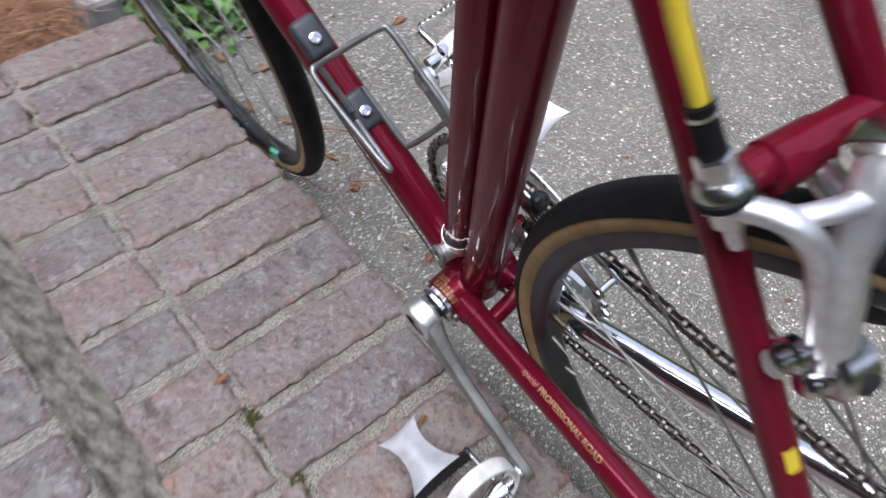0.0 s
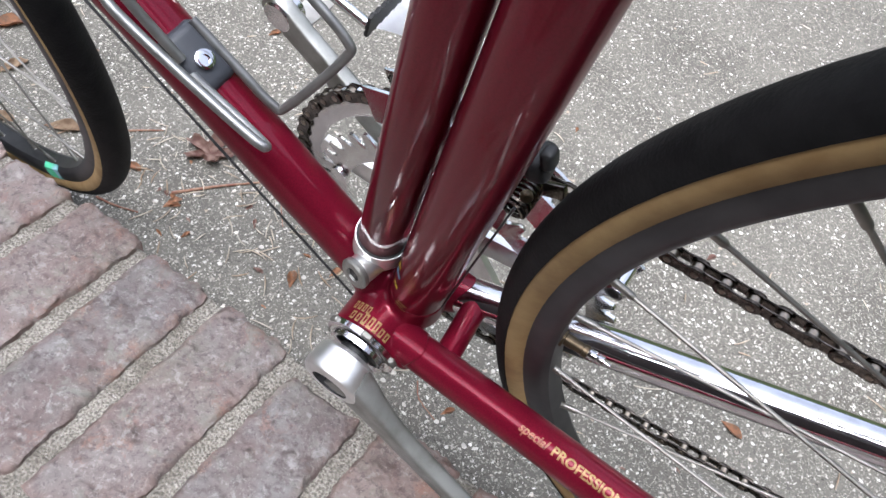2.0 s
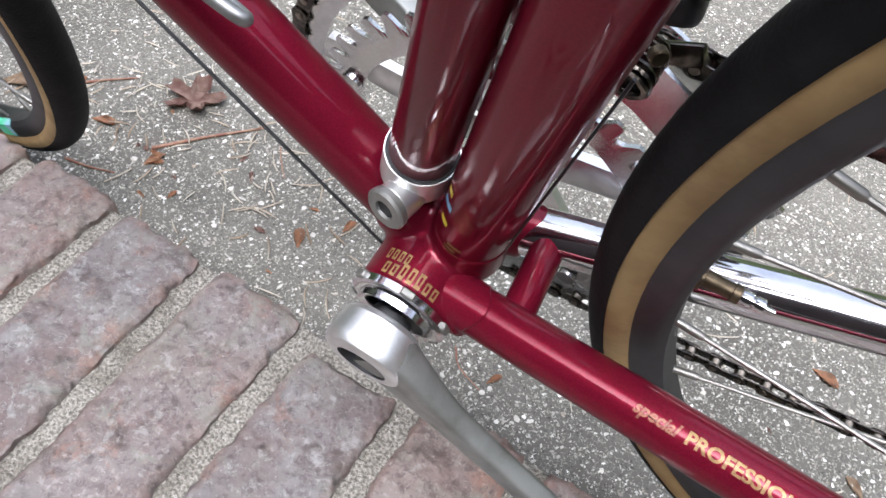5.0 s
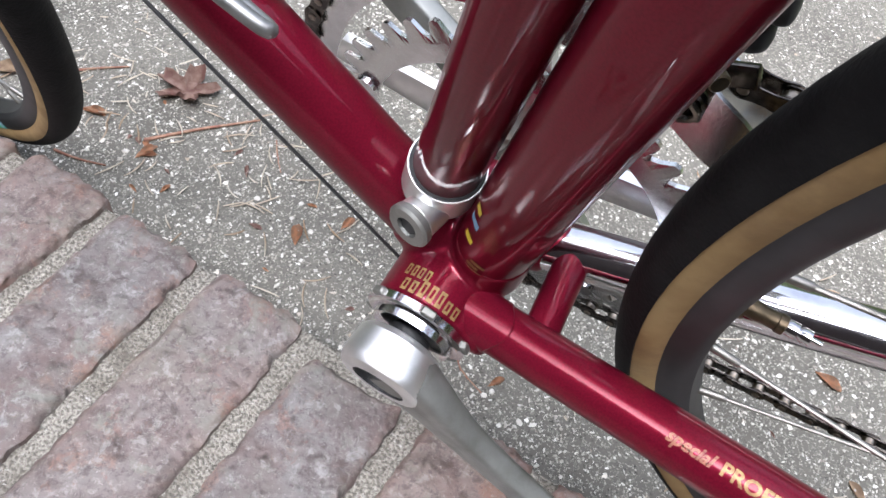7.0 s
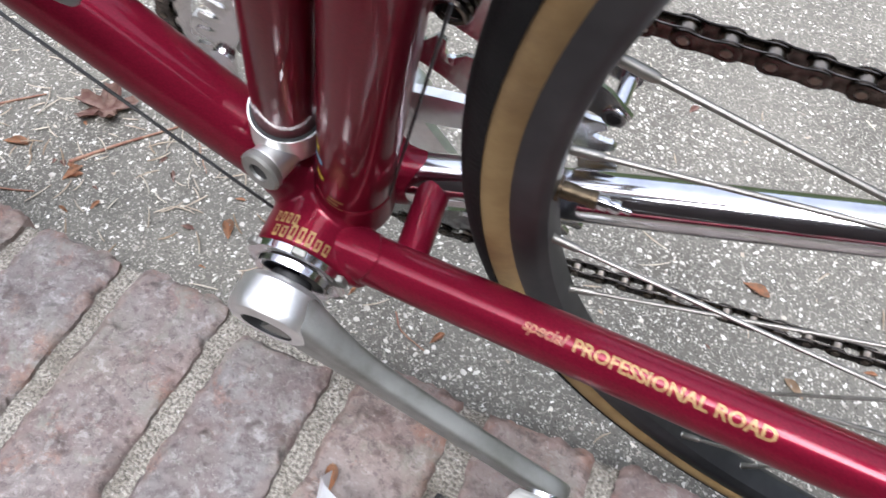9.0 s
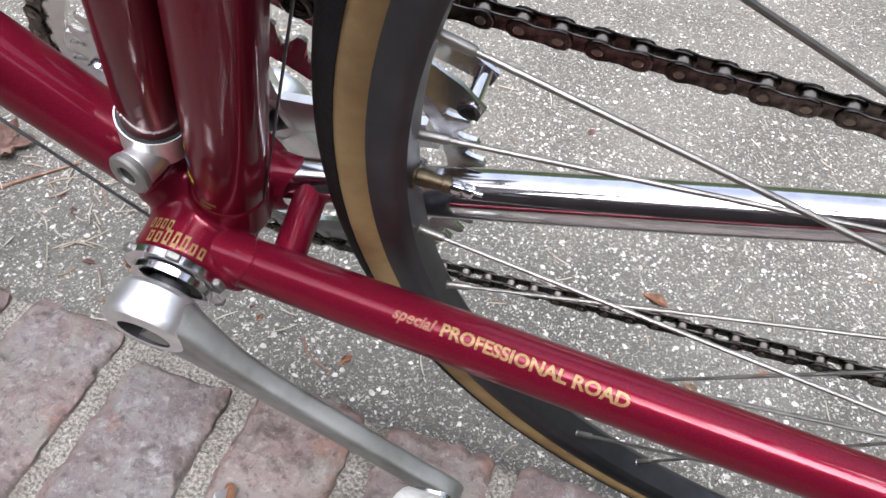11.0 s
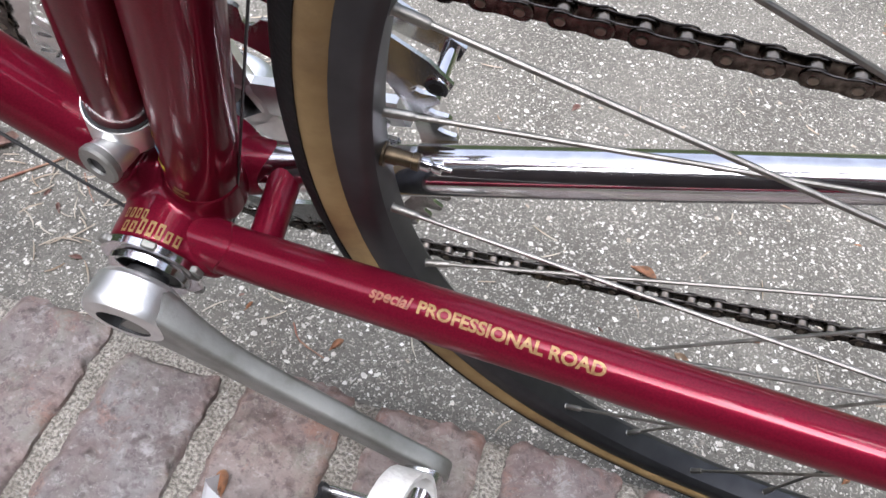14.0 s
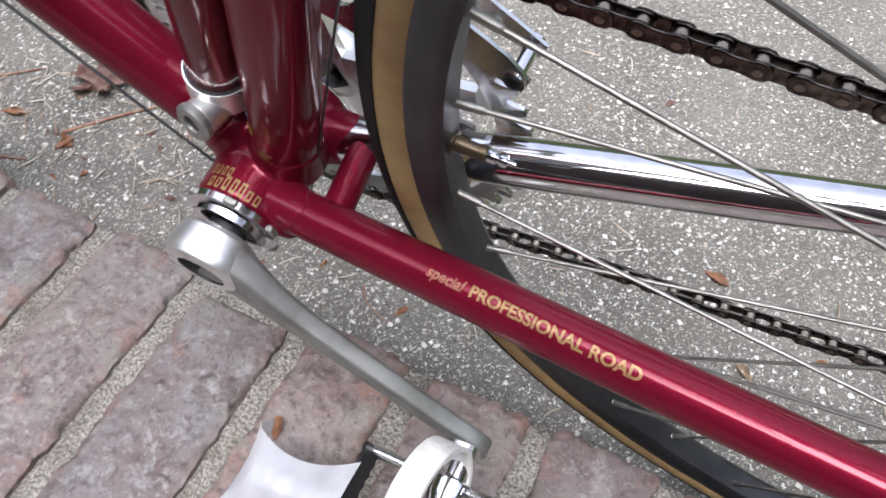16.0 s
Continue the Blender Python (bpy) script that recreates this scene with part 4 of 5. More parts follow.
CHAIN_PHASE = 0.0
for k in range(count):
    p0, p1 = along(acc[-1] * k / count + CHAIN_PHASE), along(acc[-1] * (k + 1) / count + CHAIN_PHASE)
    d = (p1 - p0).normalized()
    zz = Vector((-d.z, 0, d.x))
    yy = zz.cross(d)
    c = (p0 + p1) / 2
    m = Matrix(((d.x, yy.x, zz.x, c.x), (d.y, yy.y, zz.y, c.y), (d.z, yy.z, zz.z, c.z), (0, 0, 0, 1)))
    ob = new("link", LINKS[k % 2])
    ob.parent, ob.matrix_local = chain, m
    ob = new("roller", ROLL)
    ob.parent, ob.matrix_local = chain, m

# rear derailleur
dr = holder("rear_derailleur", bike)
for c in ((0.420, -0.018), (0.424, 0.022)):
    part("jockey_wheel", lathe(bm_new(), (c[0], 0.037, c[1]), (0, 1, 0), [(0, 0.004), (0, 0.0145), (0.006, 0.0145), (0.006, 0.004)], 22), BLACK, dr)
for y in (0.0345, 0.0455):
    part("cage_plate", plate(bm_new(), [(0.414, 0.030), (0.432, 0.030), (0.430, -0.020), (0.420, -0.028), (0.411, -0.022)], y - 0.0008, y + 0.0008), ALLOY, dr)
part("derailleur_body", sweep(bm_new(), [(0.402, 0.062, 0.045), (0.410, 0.066, 0.03), (0.418, 0.055, 0.01), (0.418, 0.044, 0.006)], [0.009, 0.011, 0.010, 0.007], 14), ALLOY, dr)

# front derailleur
fd = holder("front_derailleur", bike)
tagged(fd, "polished front derailleur over the chainrings")
for y, lift in ((0.0365, 0.004), (0.0535, 0.0)):
    out = []
    for i in range(9):
        t = radians(112 - 66 * i / 8)
        out.append((0.1175 * math.cos(t), 0.1175 * math.sin(t) + lift))
    out += [(0.098, 0.074 + lift), (0.107, 0.068), (0.104, 0.060), (0.094, 0.064)]
    for i in range(8, -1, -1):
        t = radians(112 - 62 * i / 8)
        out.append((0.098 * math.cos(t) - 0.001, 0.098 * math.sin(t)))
    part("cage_plate", plate(bm_new(), out, y - 0.0008, y + 0.0008), ALLOY, fd)
part("cage_bolt", lathe(bm_new(), (0.101, 0.0345, 0.066), (0, 1, 0), [(0, 0.0045), (0.0022, 0.0048), (0.0022, 0.0032), (0.018, 0.0032), (0.018, 0.0046), (0.021, 0.0046)], 18), CHROME, fd)
# flat black disc on the bolt head, in place of a shaded hole
part("cage_bolt_socket", lathe(bm_new(), (0.101, 0.0342, 0.066), (0, 1, 0), [(0, 0.0030), (0.0004, 0.0030)], 6), BLACK, fd)
for dz in (-0.006,):
    bm = box(bm_new(), pose(0.058, 0.036, 0.122 + dz, 70, -25, 0), (0.016, 0.007, 0.0035), 0.001)
    part("link_arm", bm, CHAIN, fd)
bm = bm_new()
coil = [Vector((0.051 + 0.0052 * math.cos(i * 0.55), 0.016 + 0.00022 * i, 0.118 + 0.0052 * math.sin(i * 0.55))) for i in range(76)]
part("spring", sweep(bm, coil, 0.0011, 6), CHAIN, fd)
bm = box(bm_new(), pose(0.0565, 0.022, 0.152, 0, -12, 8), (0.011, 0.016, 0.012), 0.004, 3)
box(bm, pose(0.061, 0.018, 0.163, 0, -10, 0), (0.006, 0.008, 0.010), 0.0025, 3)
part("clamp_body", bm, BLACK, fd, "dark alloy derailleur body")
part("cable_anchor", lathe(bm_new(), (0.0555, 0.016, 0.136), (0.6, -0.75, 0.2), [(0, 0.0026), (0.0026, 0.0027), (0.0030, 0.0022), (0.0030, 0.0010)], 18), BRASS, fd)

# cables under the frame
part("gear_cable", sweep(bm_new(), [(-0.42, -0.006, 0.386), (-0.02, -0.012, -0.016), (-0.004, -0.012, -0.0215)], 0.0008, 8), CABLE, bike)
part("derailleur_cable", sweep(bm_new(), [(0.0528, 0.0135, 0.126), (0.0228, -0.0038, 0.0), (0.0150, -0.004, -0.0205)], 0.0006, 8), CABLE, bike)

# bottle cage on the down tube
DN = Vector((DT.z, 0, -DT.x))
cage = holder("bottle_cage", bike)
tagged(cage, "grey wire bottle cage with dark plastic clamps")


def dt_point(s, y, off):
    return DT * (s - 0.004) + DN * (off - 0.0031) + Vector((0, y - 0.0015, 0))


for s in (0.166, 0.229):
    bm = bm_new()
    fm2 = Matrix(((DT.x, 0, DN.x, 0), (0, 1, 0, 0), (DT.z, 0, DN.z, 0), (0, 0, 0, 1)))
    box(bm, Matrix.Translation(dt_point(s + 0.002, 0, 0.0155)) @ fm2, (0.032, 0.023, 0.012), 0.0052, 4)
    part("clamp", bm, GREY, cage)
    part("clamp_screw", lathe(bm_new(), dt_point(s, 0, 0.0215), DN, [(0, 0.0047), (0.0022, 0.0047), (0.0026, 0.0038), (0.0026, 0.0022), (0.0012, 0.0020)], 20), CHROME, cage)
WIRE = mat("grey_wire", (0.24, 0.24, 0.235), 0.42, 0.8, color2=(0.18, 0.18, 0.175), scale=90)
left_loop = [dt_point(0.172, -0.008, 0.022), dt_point(0.195, -0.010, 0.027), dt_point(0.2085, -0.0115, 0.031), dt_point(0.2135, -0.0155, 0.033), dt_point(0.2085, -0.0195, 0.034), dt_point(0.19, -0.020, 0.037), dt_point(0.155, -0.020, 0.046), dt_point(0.132, -0.020, 0.054), dt_point(0.126, -0.0185, 0.055), dt_point(0.131, -0.0165, 0.050), dt_point(0.150, -0.013, 0.036), dt_point(0.164, -0.010, 0.024)]
part("left_wire", sweep(bm_new(), curve_points(left_loop, 6), 0.0024, 10), WIRE, cage)
right_loop = [dt_point(0.2130, -0.0155, 0.033), dt_point(0.2125, -0.002, 0.044), dt_point(0.210, 0.028, 0.066), dt_point(0.204, 0.0335, 0.070), dt_point(0.17, 0.035, 0.071), dt_point(0.138, 0.035, 0.073), dt_point(0.131, 0.032, 0.066), dt_point(0.126, 0.014, 0.026), dt_point(0.131, 0.011, 0.0215), dt_point(0.155, 0.010, 0.021), dt_point(0.182, 0.009, 0.021)]
part("right_wire", sweep(bm_new(), curve_points(right_loop, 6), 0.0024, 10), WIRE, cage)

# rear brake with its yellow cable housing
bk = holder("rear_brake", bike, Matrix.Translation(BRAKE_AT))
tagged(bk, "polished side-pull rear brake caliper")
part("pivot_bolt", lathe(bm_new(), (0.188, 0.002, 0.383), (0.85, 0, -0.5), [(0, 0.006), (0.030, 0.006), (0.030, 0.0095), (0.052, 0.0095), (0.053, 0.007), (0.060, 0.007)], 20), CHROME, bk)


def brake_arm(pts_, r0, r1, nm):
    k = curve_points(pts_, 6)
    bm = sweep(bm_new(), k, [r0 + (r1 - r0) * i / len(k) for i in range(len(k))], 14, squash=1.15)
    part(nm, bm, CAST, bk)


brake_arm([(0.187, -0.040, 0.392), (0.199, -0.034, 0.3946), (0.209, -0.030, 0.3935), (0.218, -0.026, 0.381), (0.2265, -0.022, 0.348), (0.2315, -0.020, 0.330)], 0.0036, 0.0050, "caliper_arm")
brake_arm([(0.204, -0.032, 0.3935), (0.211, -0.022, 0.393), (0.216, -0.008, 0.390), (0.216, 0.004, 0.392)], 0.0030, 0.0042, "caliper_web")
brake_arm([(0.212, 0.006, 0.398), (0.217, -0.004, 0.386), (0.223, -0.010, 0.365), (0.232, -0.016, 0.338), (0.239, -0.018, 0.320)], 0.0078, 0.0066, "caliper_arm")
brake_arm([(0.212, 0.008, 0.396), (0.222, 0.020, 0.372), (0.230, 0.026, 0.345), (0.236, 0.024, 0.316)], 0.0070, 0.0064, "caliper_arm")
part("arm_boss", lathe(bm_new(), (0.241, -0.008, 0.320), (-0.25, -1, 0.1), [(0, 0.010), (0.002, 0.0125), (0.014, 0.0125), (0.016, 0.010), (0.016, 0.006), (0.013, 0.005)], 26), ALLOY, bk)
part("spring_nut", lathe(bm_new(), (0.2275, -0.027, 0.329), (-0.25, -1, 0.2), [(0, 0.0070), (0.004, 0.0070), (0.005, 0.0055), (0.011, 0.0055), (0.012, 0.004)], 18), CHROME, bk)
for q in (-1, 1):
    part("brake_shoe", box(bm_new(), pose(0.236, q * 0.0165, 0.312, 0, -48, 0), (0.042, 0.009, 0.011), 0.002), BLACK, bk)
    part("shoe_nut", lathe(bm_new(), (0.2385, q * 0.020, 0.318), (-0.25, q, 0.1), [(0, 0.0075), (0.004, 0.0075), (0.005, 0.006), (0.010, 0.006), (0.012, 0.004)], 18), CHROME, bk)
part("quick_release", box(bm_new(), pose(0.214, 0.004, 0.405, 0, -35, 10), (0.026, 0.012, 0.008), 0.002), ALLOY, bk)
adj = Vector((0.1895, -0.036, 0.394))
ad = Vector((-0.45, -0.02, 0.89)).normalized()
part("adjuster_screw", lathe(bm_new(), adj - ad * 0.020, ad, [(0, 0.0028), (0.001, 0.0033), (0.011, 0.0033)], 20), CHROME, bk)
part("barrel_adjuster", lathe(bm_new(), adj - ad * 0.010, ad, [(0, 0.0052), (0.001, 0.0060), (0.009, 0.0066), (0.010, 0.0060)], 10), ALLOY, bk, sharp=20)
part("rubber_ring", lathe(bm_new(), adj - ad * 0.001, ad, [(0, 0.0070), (0.0008, 0.0086), (0.002, 0.0092), (0.0036, 0.0090), (0.0042, 0.0080)], 28), RUBBER, bk)
part("collar", lathe(bm_new(), adj + ad * 0.0032, ad, [(0, 0.0082), (0.002, 0.0080), (0.0042, 0.0062)], 28), ALLOY, bk)
part("lock_nut", lathe(bm_new(), adj + ad * 0.007, ad, [(0, 0.0056), (0.0008, 0.0060), (0.008, 0.0060), (0.009, 0.0054)], 6), ALLOY, bk, sharp=20)
part("ferrule", lathe(bm_new(), adj + ad * 0.0155, ad, [(0, 0.0044), (0.017, 0.0042)], 16), RUBBER, bk)
part("ferrule_band", lathe(bm_new(), adj + ad * 0.0285, ad, [(0, 0.0044), (0.0014, 0.0044)], 16), ALLOY, bk)
housing = [adj + ad * 0.033, adj + ad * 0.07 + Vector((0.002, 0, 0)), adj + ad * 0.12 + Vector((0.003, 0.008, 0)), adj + ad * 0.17 + Vector((-0.02, 0.025, -0.01)), adj + ad * 0.19 + Vector((-0.06, 0.03, -0.03))]
part("cable_housing", sweep(bm_new(), curve_points([p + BRAKE_AT for p in housing], 6), 0.0030, 12), YELLOW, bike, "yellow brake cable housing")


# ---- litter, plants and edges ----
def litter_needles(name, n_, region, z, length, seed, material, label, width=0.0006, lift=0.004):
    r = random.Random(seed)
    verts, faces = [], []
    for _ in range(n_):
        x, y = region(r)
        an, ln = r.uniform(0, math.pi), r.uniform(*length)
        bend = r.uniform(-0.4, 0.4)
        zz = z + r.uniform(0.0004, lift)
        tilt = r.uniform(-0.1, 0.1)
        prev = None
        for i in range(5):
            f = i / 4 - 0.5
            px, py = x + f * ln * math.cos(an + bend * f), y + f * ln * math.sin(an + bend * f)
            pz = zz + tilt * f * ln
            nx, ny = -math.sin(an), math.cos(an)
            k = len(verts)
            wv = width * (1 - abs(f))
            verts += [(px - nx * wv, py - ny * wv, max(z, pz)), (px + nx * wv, py + ny * wv, max(z, pz)), (px, py, max(z, pz) + wv * 1.6)]
            if prev is not None:
                for j in range(3):
                    faces.append((prev + j, prev + (j + 1) % 3, k + (j + 1) % 3, k + j))
            prev = k
    me = bpy.data.meshes.new(name)
    me.from_pydata(verts, [], faces)
    me.materials.append(material)
    return tagged(new(name, me), label, "needles", kind="stuff")


def on_slab(r):
    if r.random() < 0.45:
        return r.gauss(-0.28, 0.11), abs(r.gauss(0.15, 0.06))
    return r.uniform(-0.75, 0.46), r.uniform(0.02, 0.55) if r.random() < 0.75 else r.uniform(0.02, 1.1)


litter_needles("pine_needles", 250, on_slab, 0.0, (0.008, 0.027), 3, NEEDLE, "dry pine needles scattered on the concrete", 0.0008)


def leaf(name, x, y, z, size, yaw, material, label, lobes=0, aspect=0.42, curl=0.25, seed=0):
    r = random.Random(seed)
    bm = bm_new()
    k = 22 if not lobes else 40
    rim = []
    for i in range(k):
        t = 2 * math.pi * i / k
        rad = 1.0
        if lobes:
            rad = 0.40 + 0.60 * abs(math.cos(lobes * t / 2)) ** 0.8 + r.uniform(-0.10, 0.10)
        px, py = rad * math.cos(t), rad * math.sin(t) * aspect
        if not lobes:
            py *= (1 - abs(px) ** 1.6) ** 0.35 * (1 + 0.5 * px)
        rim.append((px, py))
    mid = bm.verts.new((0, 0, 0))
    ri = [bm.verts.new((size * px * 0.55, size * py * 0.55, size * (0.04 + r.uniform(0, 0.03)))) for px, py in rim]
    ro = [bm.verts.new((size * px, size * py, size * max(0.02, curl * abs(py) / aspect + r.uniform(-0.04, 0.08) + (0.22 * r.random() if lobes else 0.0)))) for px, py in rim]
    for i in range(k):
        j = (i + 1) % k
        bm.faces.new((mid, ri[i], ri[j]))
        bm.faces.new((ri[i], ro[i], ro[j], ri[j]))
    bmesh.ops.solidify(bm, geom=list(bm.faces), thickness=size * 0.03)
    ob = new(name, finish(name, bm, material))
    ob.matrix_world = pose(x, y, z + size * 0.03, 0, 0, yaw)
    return tagged(ob, label, "leaf", group="fallen leaves")


leaf("dead_leaf", -0.362, 0.195, 0.0, 0.030, 30, LEAF, "crumpled brown dead leaf lying on the concrete", 5, 0.8, 0.35, 1)
leaf("dead_leaf", -0.185, 0.123, 0.0, 0.011, 120, ORANGE, "small orange dry leaf lying on the concrete", seed=2)
leaf("dead_leaf", -0.158, 0.157, 0.0, 0.0085, 80, ORANGE, "small orange dry leaf lying on the concrete", seed=3)
leaf("dead_leaf", 0.235, 0.251, 0.0, 0.012, -15, ORANGE, "small orange dry leaf lying on the concrete", seed=4)
for k, (x, y, size_, yaw_, dull) in enumerate(((-0.501, 0.122, 0.022, 35, True), (-0.690, 0.193, 0.026, 60, False), (-0.683, 0.115, 0.018, 10, True), (-0.593, 0.397, 0.017, 100, False), (-0.457, 0.408, 0.012, 70, False), (-0.408, 0.128, 0.012, 20, False), (-0.340, 0.119, 0.011, 75, False), (-0.589, 0.218, 0.020, 50, True), (0.277, 0.172, 0.010, 140, True), (-0.560, 0.090, 0.016, 15, True), (-0.620, 0.150, 0.019, 80, True))):
    leaf("dead_leaf", x, y, 0.0, size_, yaw_, PALE_LEAF if dull else ORANGE, "curled tan leaf lying on the concrete" if dull else "small orange dry leaf lying on the concrete", aspect=0.38, seed=130 + k)
rnd = random.Random(11)
for k in range(34):
    x, y = on_slab(rnd)
    leaf("dead_leaf", x, y, 0.0, rnd.uniform(0.003, 0.0075), rnd.uniform(0, 180), ORANGE if rnd.random() < 0.6 else LEAF, "small dry leaf scrap lying on the concrete", aspect=rnd.uniform(0.25, 0.5), seed=20 + k)

# pebbles of the aggregate that stand proud
r = random.Random(8)
verts, faces = [], []
for _ in range(6400):
    x, y = r.uniform(-0.6, 0.47), r.uniform(0.012, 0.42) if r.random() < 0.8 else r.uniform(0.4, 0.9)
    a_, b_, h_ = r.uniform(0.0007, 0.0024), r.uniform(0.0005, 0.0014), r.uniform(0.0004, 0.0011)
    if r.random() < 0.07:
        a_, b_ = a_ * 1.6, b_ * 2.2
    an = r.uniform(0, 6.28)
    k = len(verts)
    for i in range(6):
        t = an + i * math.pi / 3
        u, v = a_ * math.cos(i * math.pi / 3) * r.uniform(0.8, 1.2), b_ * math.sin(i * math.pi / 3) * r.uniform(0.8, 1.2)
        verts.append((x + u * math.cos(an) - v * math.sin(an), y + u * math.sin(an) + v * math.cos(an), -0.0003))
    for i in range(6):
        q = verts[k + i]
        verts.append((x + (q[0] - x) * 0.6, y + (q[1] - y) * 0.6, h_ * r.uniform(0.8, 1.1)))
    for i in range(6):
        j = (i + 1) % 6
        faces.append((k + i, k + j, k + 6 + j, k + 6 + i))
    faces.append(tuple(k + 6 + i for i in range(6)))
me = bpy.data.meshes.new("pebbles")
me.from_pydata(verts, [], faces)
me.materials.append(PEBBLE)
tagged(new("pebbles", me), "pale pebbles standing proud of the worn concrete", "pebbles", kind="stuff")


def blades(name, n_, region, z, height, seed, material, label, category, width=0.0016, lean=0.5):
    r = random.Random(seed)
    verts, faces = [], []
    for _ in range(n_):
        x, y = region(r)
        an, h_ = r.uniform(0, 6.28), r.uniform(*height)
        dx, dy = math.cos(an) * lean * h_ * r.uniform(0.2, 1.0), math.sin(an) * lean * h_ * r.uniform(0.2, 1.0)
        k = len(verts)
        for i in range(4):
            f = i / 3
            w_ = width * (1 - f * 0.9)
            cx, cy, cz = x + dx * f * f, y + dy * f * f, z + h_ * (f - 0.25 * f * f)
            verts += [(cx - math.sin(an) * w_, cy + math.cos(an) * w_, cz), (cx + math.sin(an) * w_, cy - math.cos(an) * w_, cz)]
        for i in range(3):
            faces.append((k + 2 * i, k + 2 * i + 1, k + 2 * i + 3, k + 2 * i + 2))
    me = bpy.data.meshes.new(name)
    me.from_pydata(verts, [], faces)
    me.materials.append(material)
    return tagged(new(name, me), label, category, kind="stuff")




def beside_slab(r):
    y = r.uniform(0.3, 1.3)
    return slab_edge(y) - 0.008 + abs(r.gauss(0, 0.12)), y


blades("grass", 6000, beside_slab, -0.03, (0.03, 0.085), 5, GRASS, "short green grass along the edge of the concrete", "grass", 0.0018, 0.9)
litter_needles("verge_litter", 170, lambda r: (lambda y: (slab_edge(y) + r.gauss(0.0, 0.014), y))(r.uniform(0.3, 1.3)), 0.0, (0.008, 0.03), 15, STRAW, "brown dry litter along the edge of the drive", 0.0010, 0.006)

# kerb and pine-straw bed beyond the end of the step
bm = box(bm_new(), pose(-0.790, -0.01, 0.055), (0.09, 0.055, 0.125), 0.008)
tagged(new("kerb", finish("kerb", bm, KERB, False)), "pale concrete edging block at the end of the step", "kerb", kind="structure")
bm = bm_new()
bmesh.ops.create_grid(bm, x_segments=24, y_segments=24, size=0.5, matrix=pose(-1.235, -0.53, 0) @ Matrix.Diagonal((1.0, 1.0, 1, 1)))
for v in bm.verts:
    v.co.z = 0.055 + 0.035 * noise.noise(v.co * 6) + 0.02 * noise.noise(v.co * 20)
    if v.co.x < -1.6 or v.co.y < -1.0:
        v.co.z = -0.05
tagged(new("garden_bed", finish("garden_bed", bm, STRAW)), "garden bed heaped with brown pine straw", "bed", kind="structure")
litter_needles("pine_straw", 2600, lambda r: (r.uniform(-1.25, -0.73), r.uniform(-0.75, -0.05)), 0.075, (0.06, 0.16), 9, STRAW, "heap of long red-brown pine straw", 0.0009, 0.06)


def ivy_leaves(name, n_, cx, cy, sx, sy, seed):
    r = random.Random(seed)
    verts, faces = [], []
    for _ in range(n_):
        x, y, z = cx + r.gauss(0, sx), cy + r.gauss(0, sy), abs(r.gauss(0, 0.03)) + 0.006
        s_, an = r.uniform(0.007, 0.016), r.uniform(0, 6.28)
        m_ = pose(x, y, z, r.uniform(-45, 45), r.uniform(-45, 45), math.degrees(an))
        k = len(verts)
        for px, py, pz in ((-1, 0, 0), (-0.3, 0.55, 0.12), (0.35, 0.5, 0.12), (1.1, 0, -0.1), (0.35, -0.5, 0.12), (-0.3, -0.55, 0.12), (0.1, 0, -0.05)):
            verts.append(tuple(m_ @ Vector((px * s_, py * s_, pz * s_))))
        for i in range(6):
            faces.append((k + i, k + (i + 1) % 6, k + 6))
    me = bpy.data.meshes.new(name)
    me.from_pydata(verts, [], faces)
    me.materials.append(GREEN)
    return tagged(new(name, me), "low green ground-cover plant with small leaves", "plant", kind="stuff")


ivy_leaves("ground_cover", 620, -0.80, 0.14, 0.042, 0.050, 3)
ivy_leaves("ground_cover", 360, -0.95, 0.10, 0.07, 0.08, 4)

# moss and leaf scraps in the joints of the step
def moss_at(r):
    x, sx, sy = r.choice(((-0.085, 0.010, 0.004), (-0.06, 0.012, 0.003), (-0.60, 0.008, 0.004), (-0.01, 0.018, 0.003)))
    return x + r.gauss(0, sx * 0.6), -0.183 + r.gauss(0, sy)


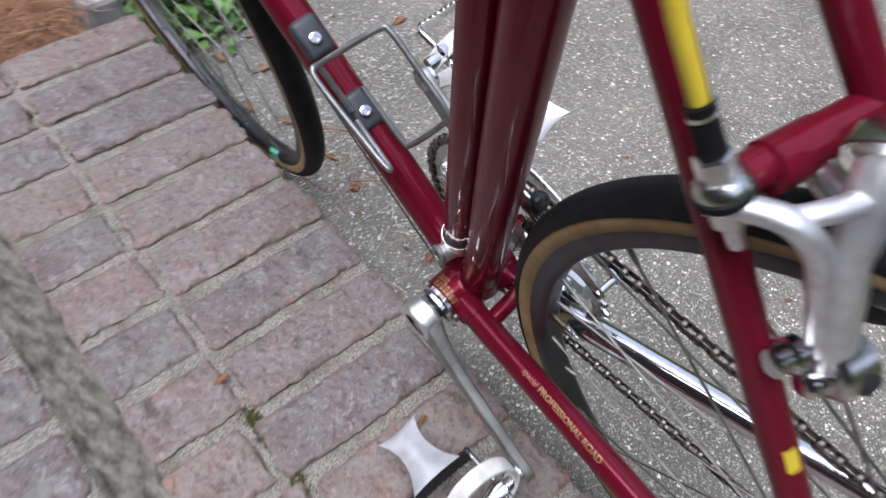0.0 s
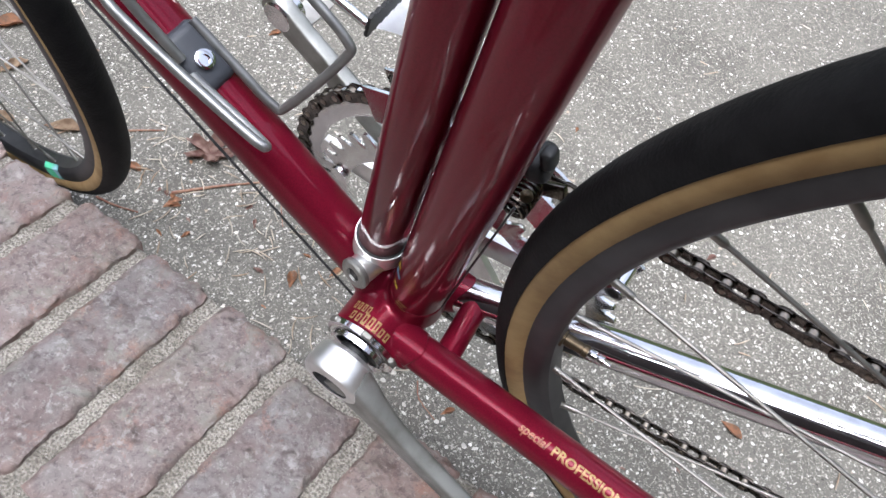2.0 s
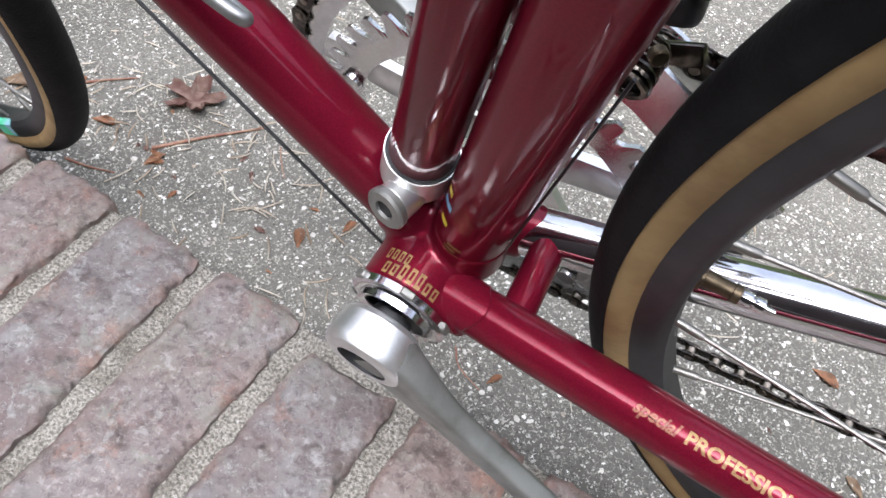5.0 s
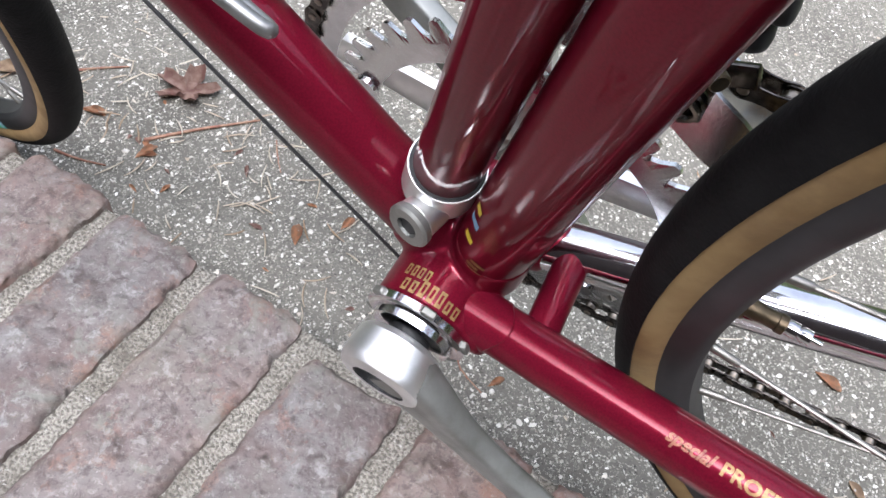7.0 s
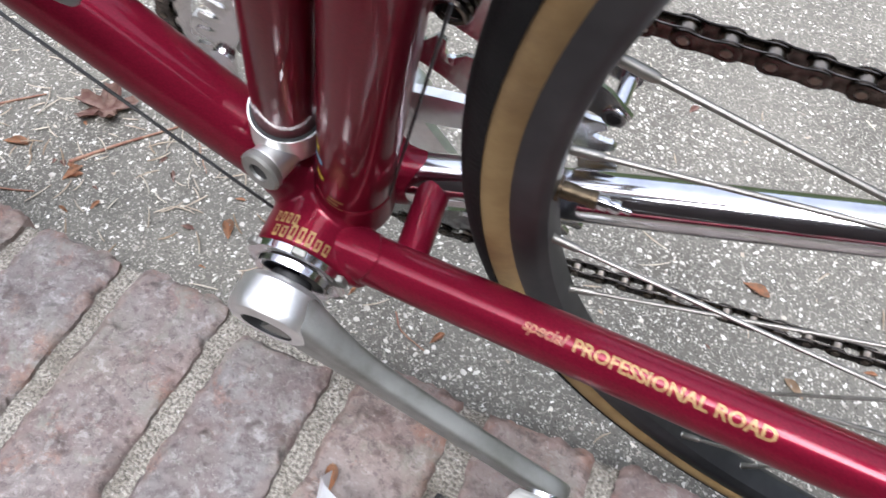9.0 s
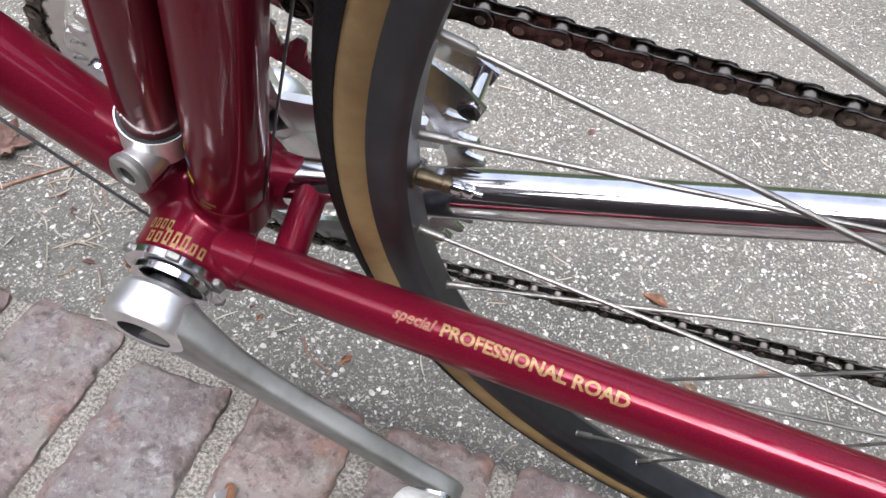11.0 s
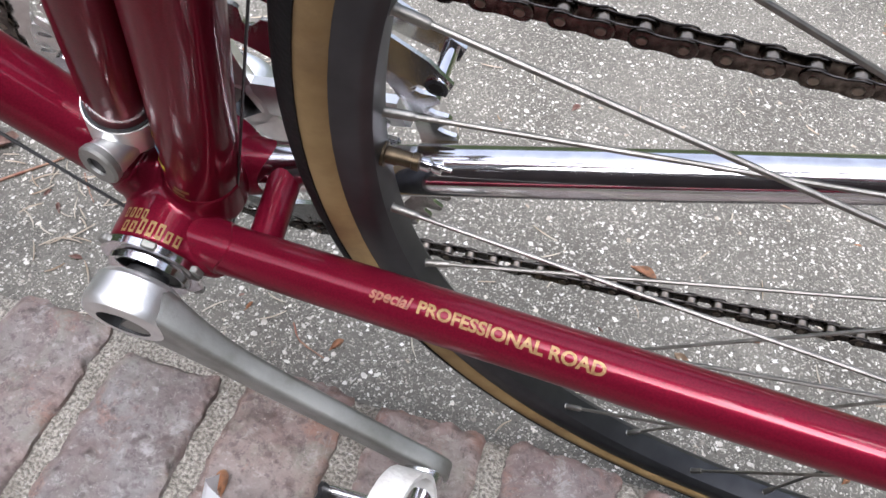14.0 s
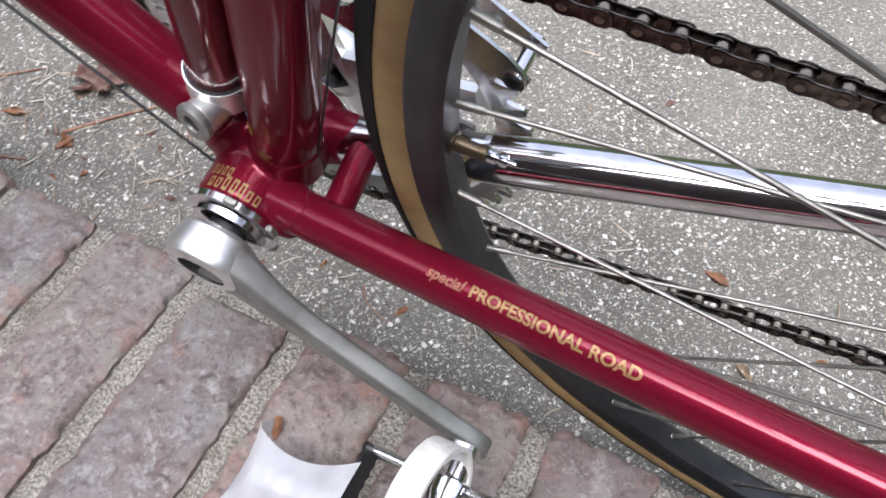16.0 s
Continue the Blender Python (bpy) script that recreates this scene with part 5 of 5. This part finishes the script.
blades("moss", 520, moss_at, STEP_Z - 0.006, (0.003, 0.009), 6, MOSS, "dark green moss in the joints of the bricks", "moss", 0.0012, 0.8)
leaf("dead_leaf", 0.018, -0.062, STEP_Z + 0.001, 0.008, 110, ORANGE, "small orange dry leaf lying on the bricks", seed=71)
leaf("dead_leaf", -0.135, -0.185, STEP_Z, 0.009, 95, ORANGE, "small orange dry leaf lying on the bricks", seed=72)


def twig(pts_, r0, label):
    """A thin dry twig lying on the concrete."""
    k = curve_points([(x, y, z + r0) for x, y, z in pts_], 6)
    bm = sweep(bm_new(), k, [r0 * (1.0 - 0.5 * i / len(k)) for i in range(len(k))], 7)
    for v in bm.verts:
        v.co += Vector((1, 1, 0)) * 0.0006 * noise.noise(v.co * 260)
    tagged(new("twig", finish("twig", bm, TWIG)), label, "twig", group="twigs on the drive")


twig([(-0.350, 0.128, 0.0), (-0.325, 0.162, 0.0), (-0.305, 0.186, 0.0), (-0.288, 0.206, 0.0)], 0.0017, "thin reddish dry twig lying on the concrete")
twig([(-0.470, 0.140, 0.0), (-0.447, 0.166, 0.0), (-0.424, 0.188, 0.0)], 0.0015, "thin reddish dry twig lying on the concrete")
twig([(-0.400, 0.076, 0.0), (-0.378, 0.080, 0.0), (-0.355, 0.088, 0.0)], 0.0013, "short brown dry twig lying on the concrete")
twig([(-0.024, 0.108, 0.0), (-0.012, 0.094, 0.0), (0.010, 0.086, 0.0)], 0.0009, "pale curled needle stalk lying on the concrete")
twig([(-0.262, 0.196, 0.0), (-0.248, 0.180, 0.0), (-0.236, 0.168, 0.0)], 0.0007, "pale curled needle stalk lying on the concrete")
for k, (x, y, z_) in enumerate(((-0.405, 0.128, 12), (-0.337, 0.117, 40), (0.015, 0.100, 60), (-0.345, 0.125, 150), (-0.300, 0.098, 80), (0.33, 0.21, 10))):
    leaf("dead_leaf", x, y, 0.0, 0.009 - 0.0007 * k, z_, ORANGE, "small orange dry leaf lying on the concrete", aspect=0.36, seed=90 + k)
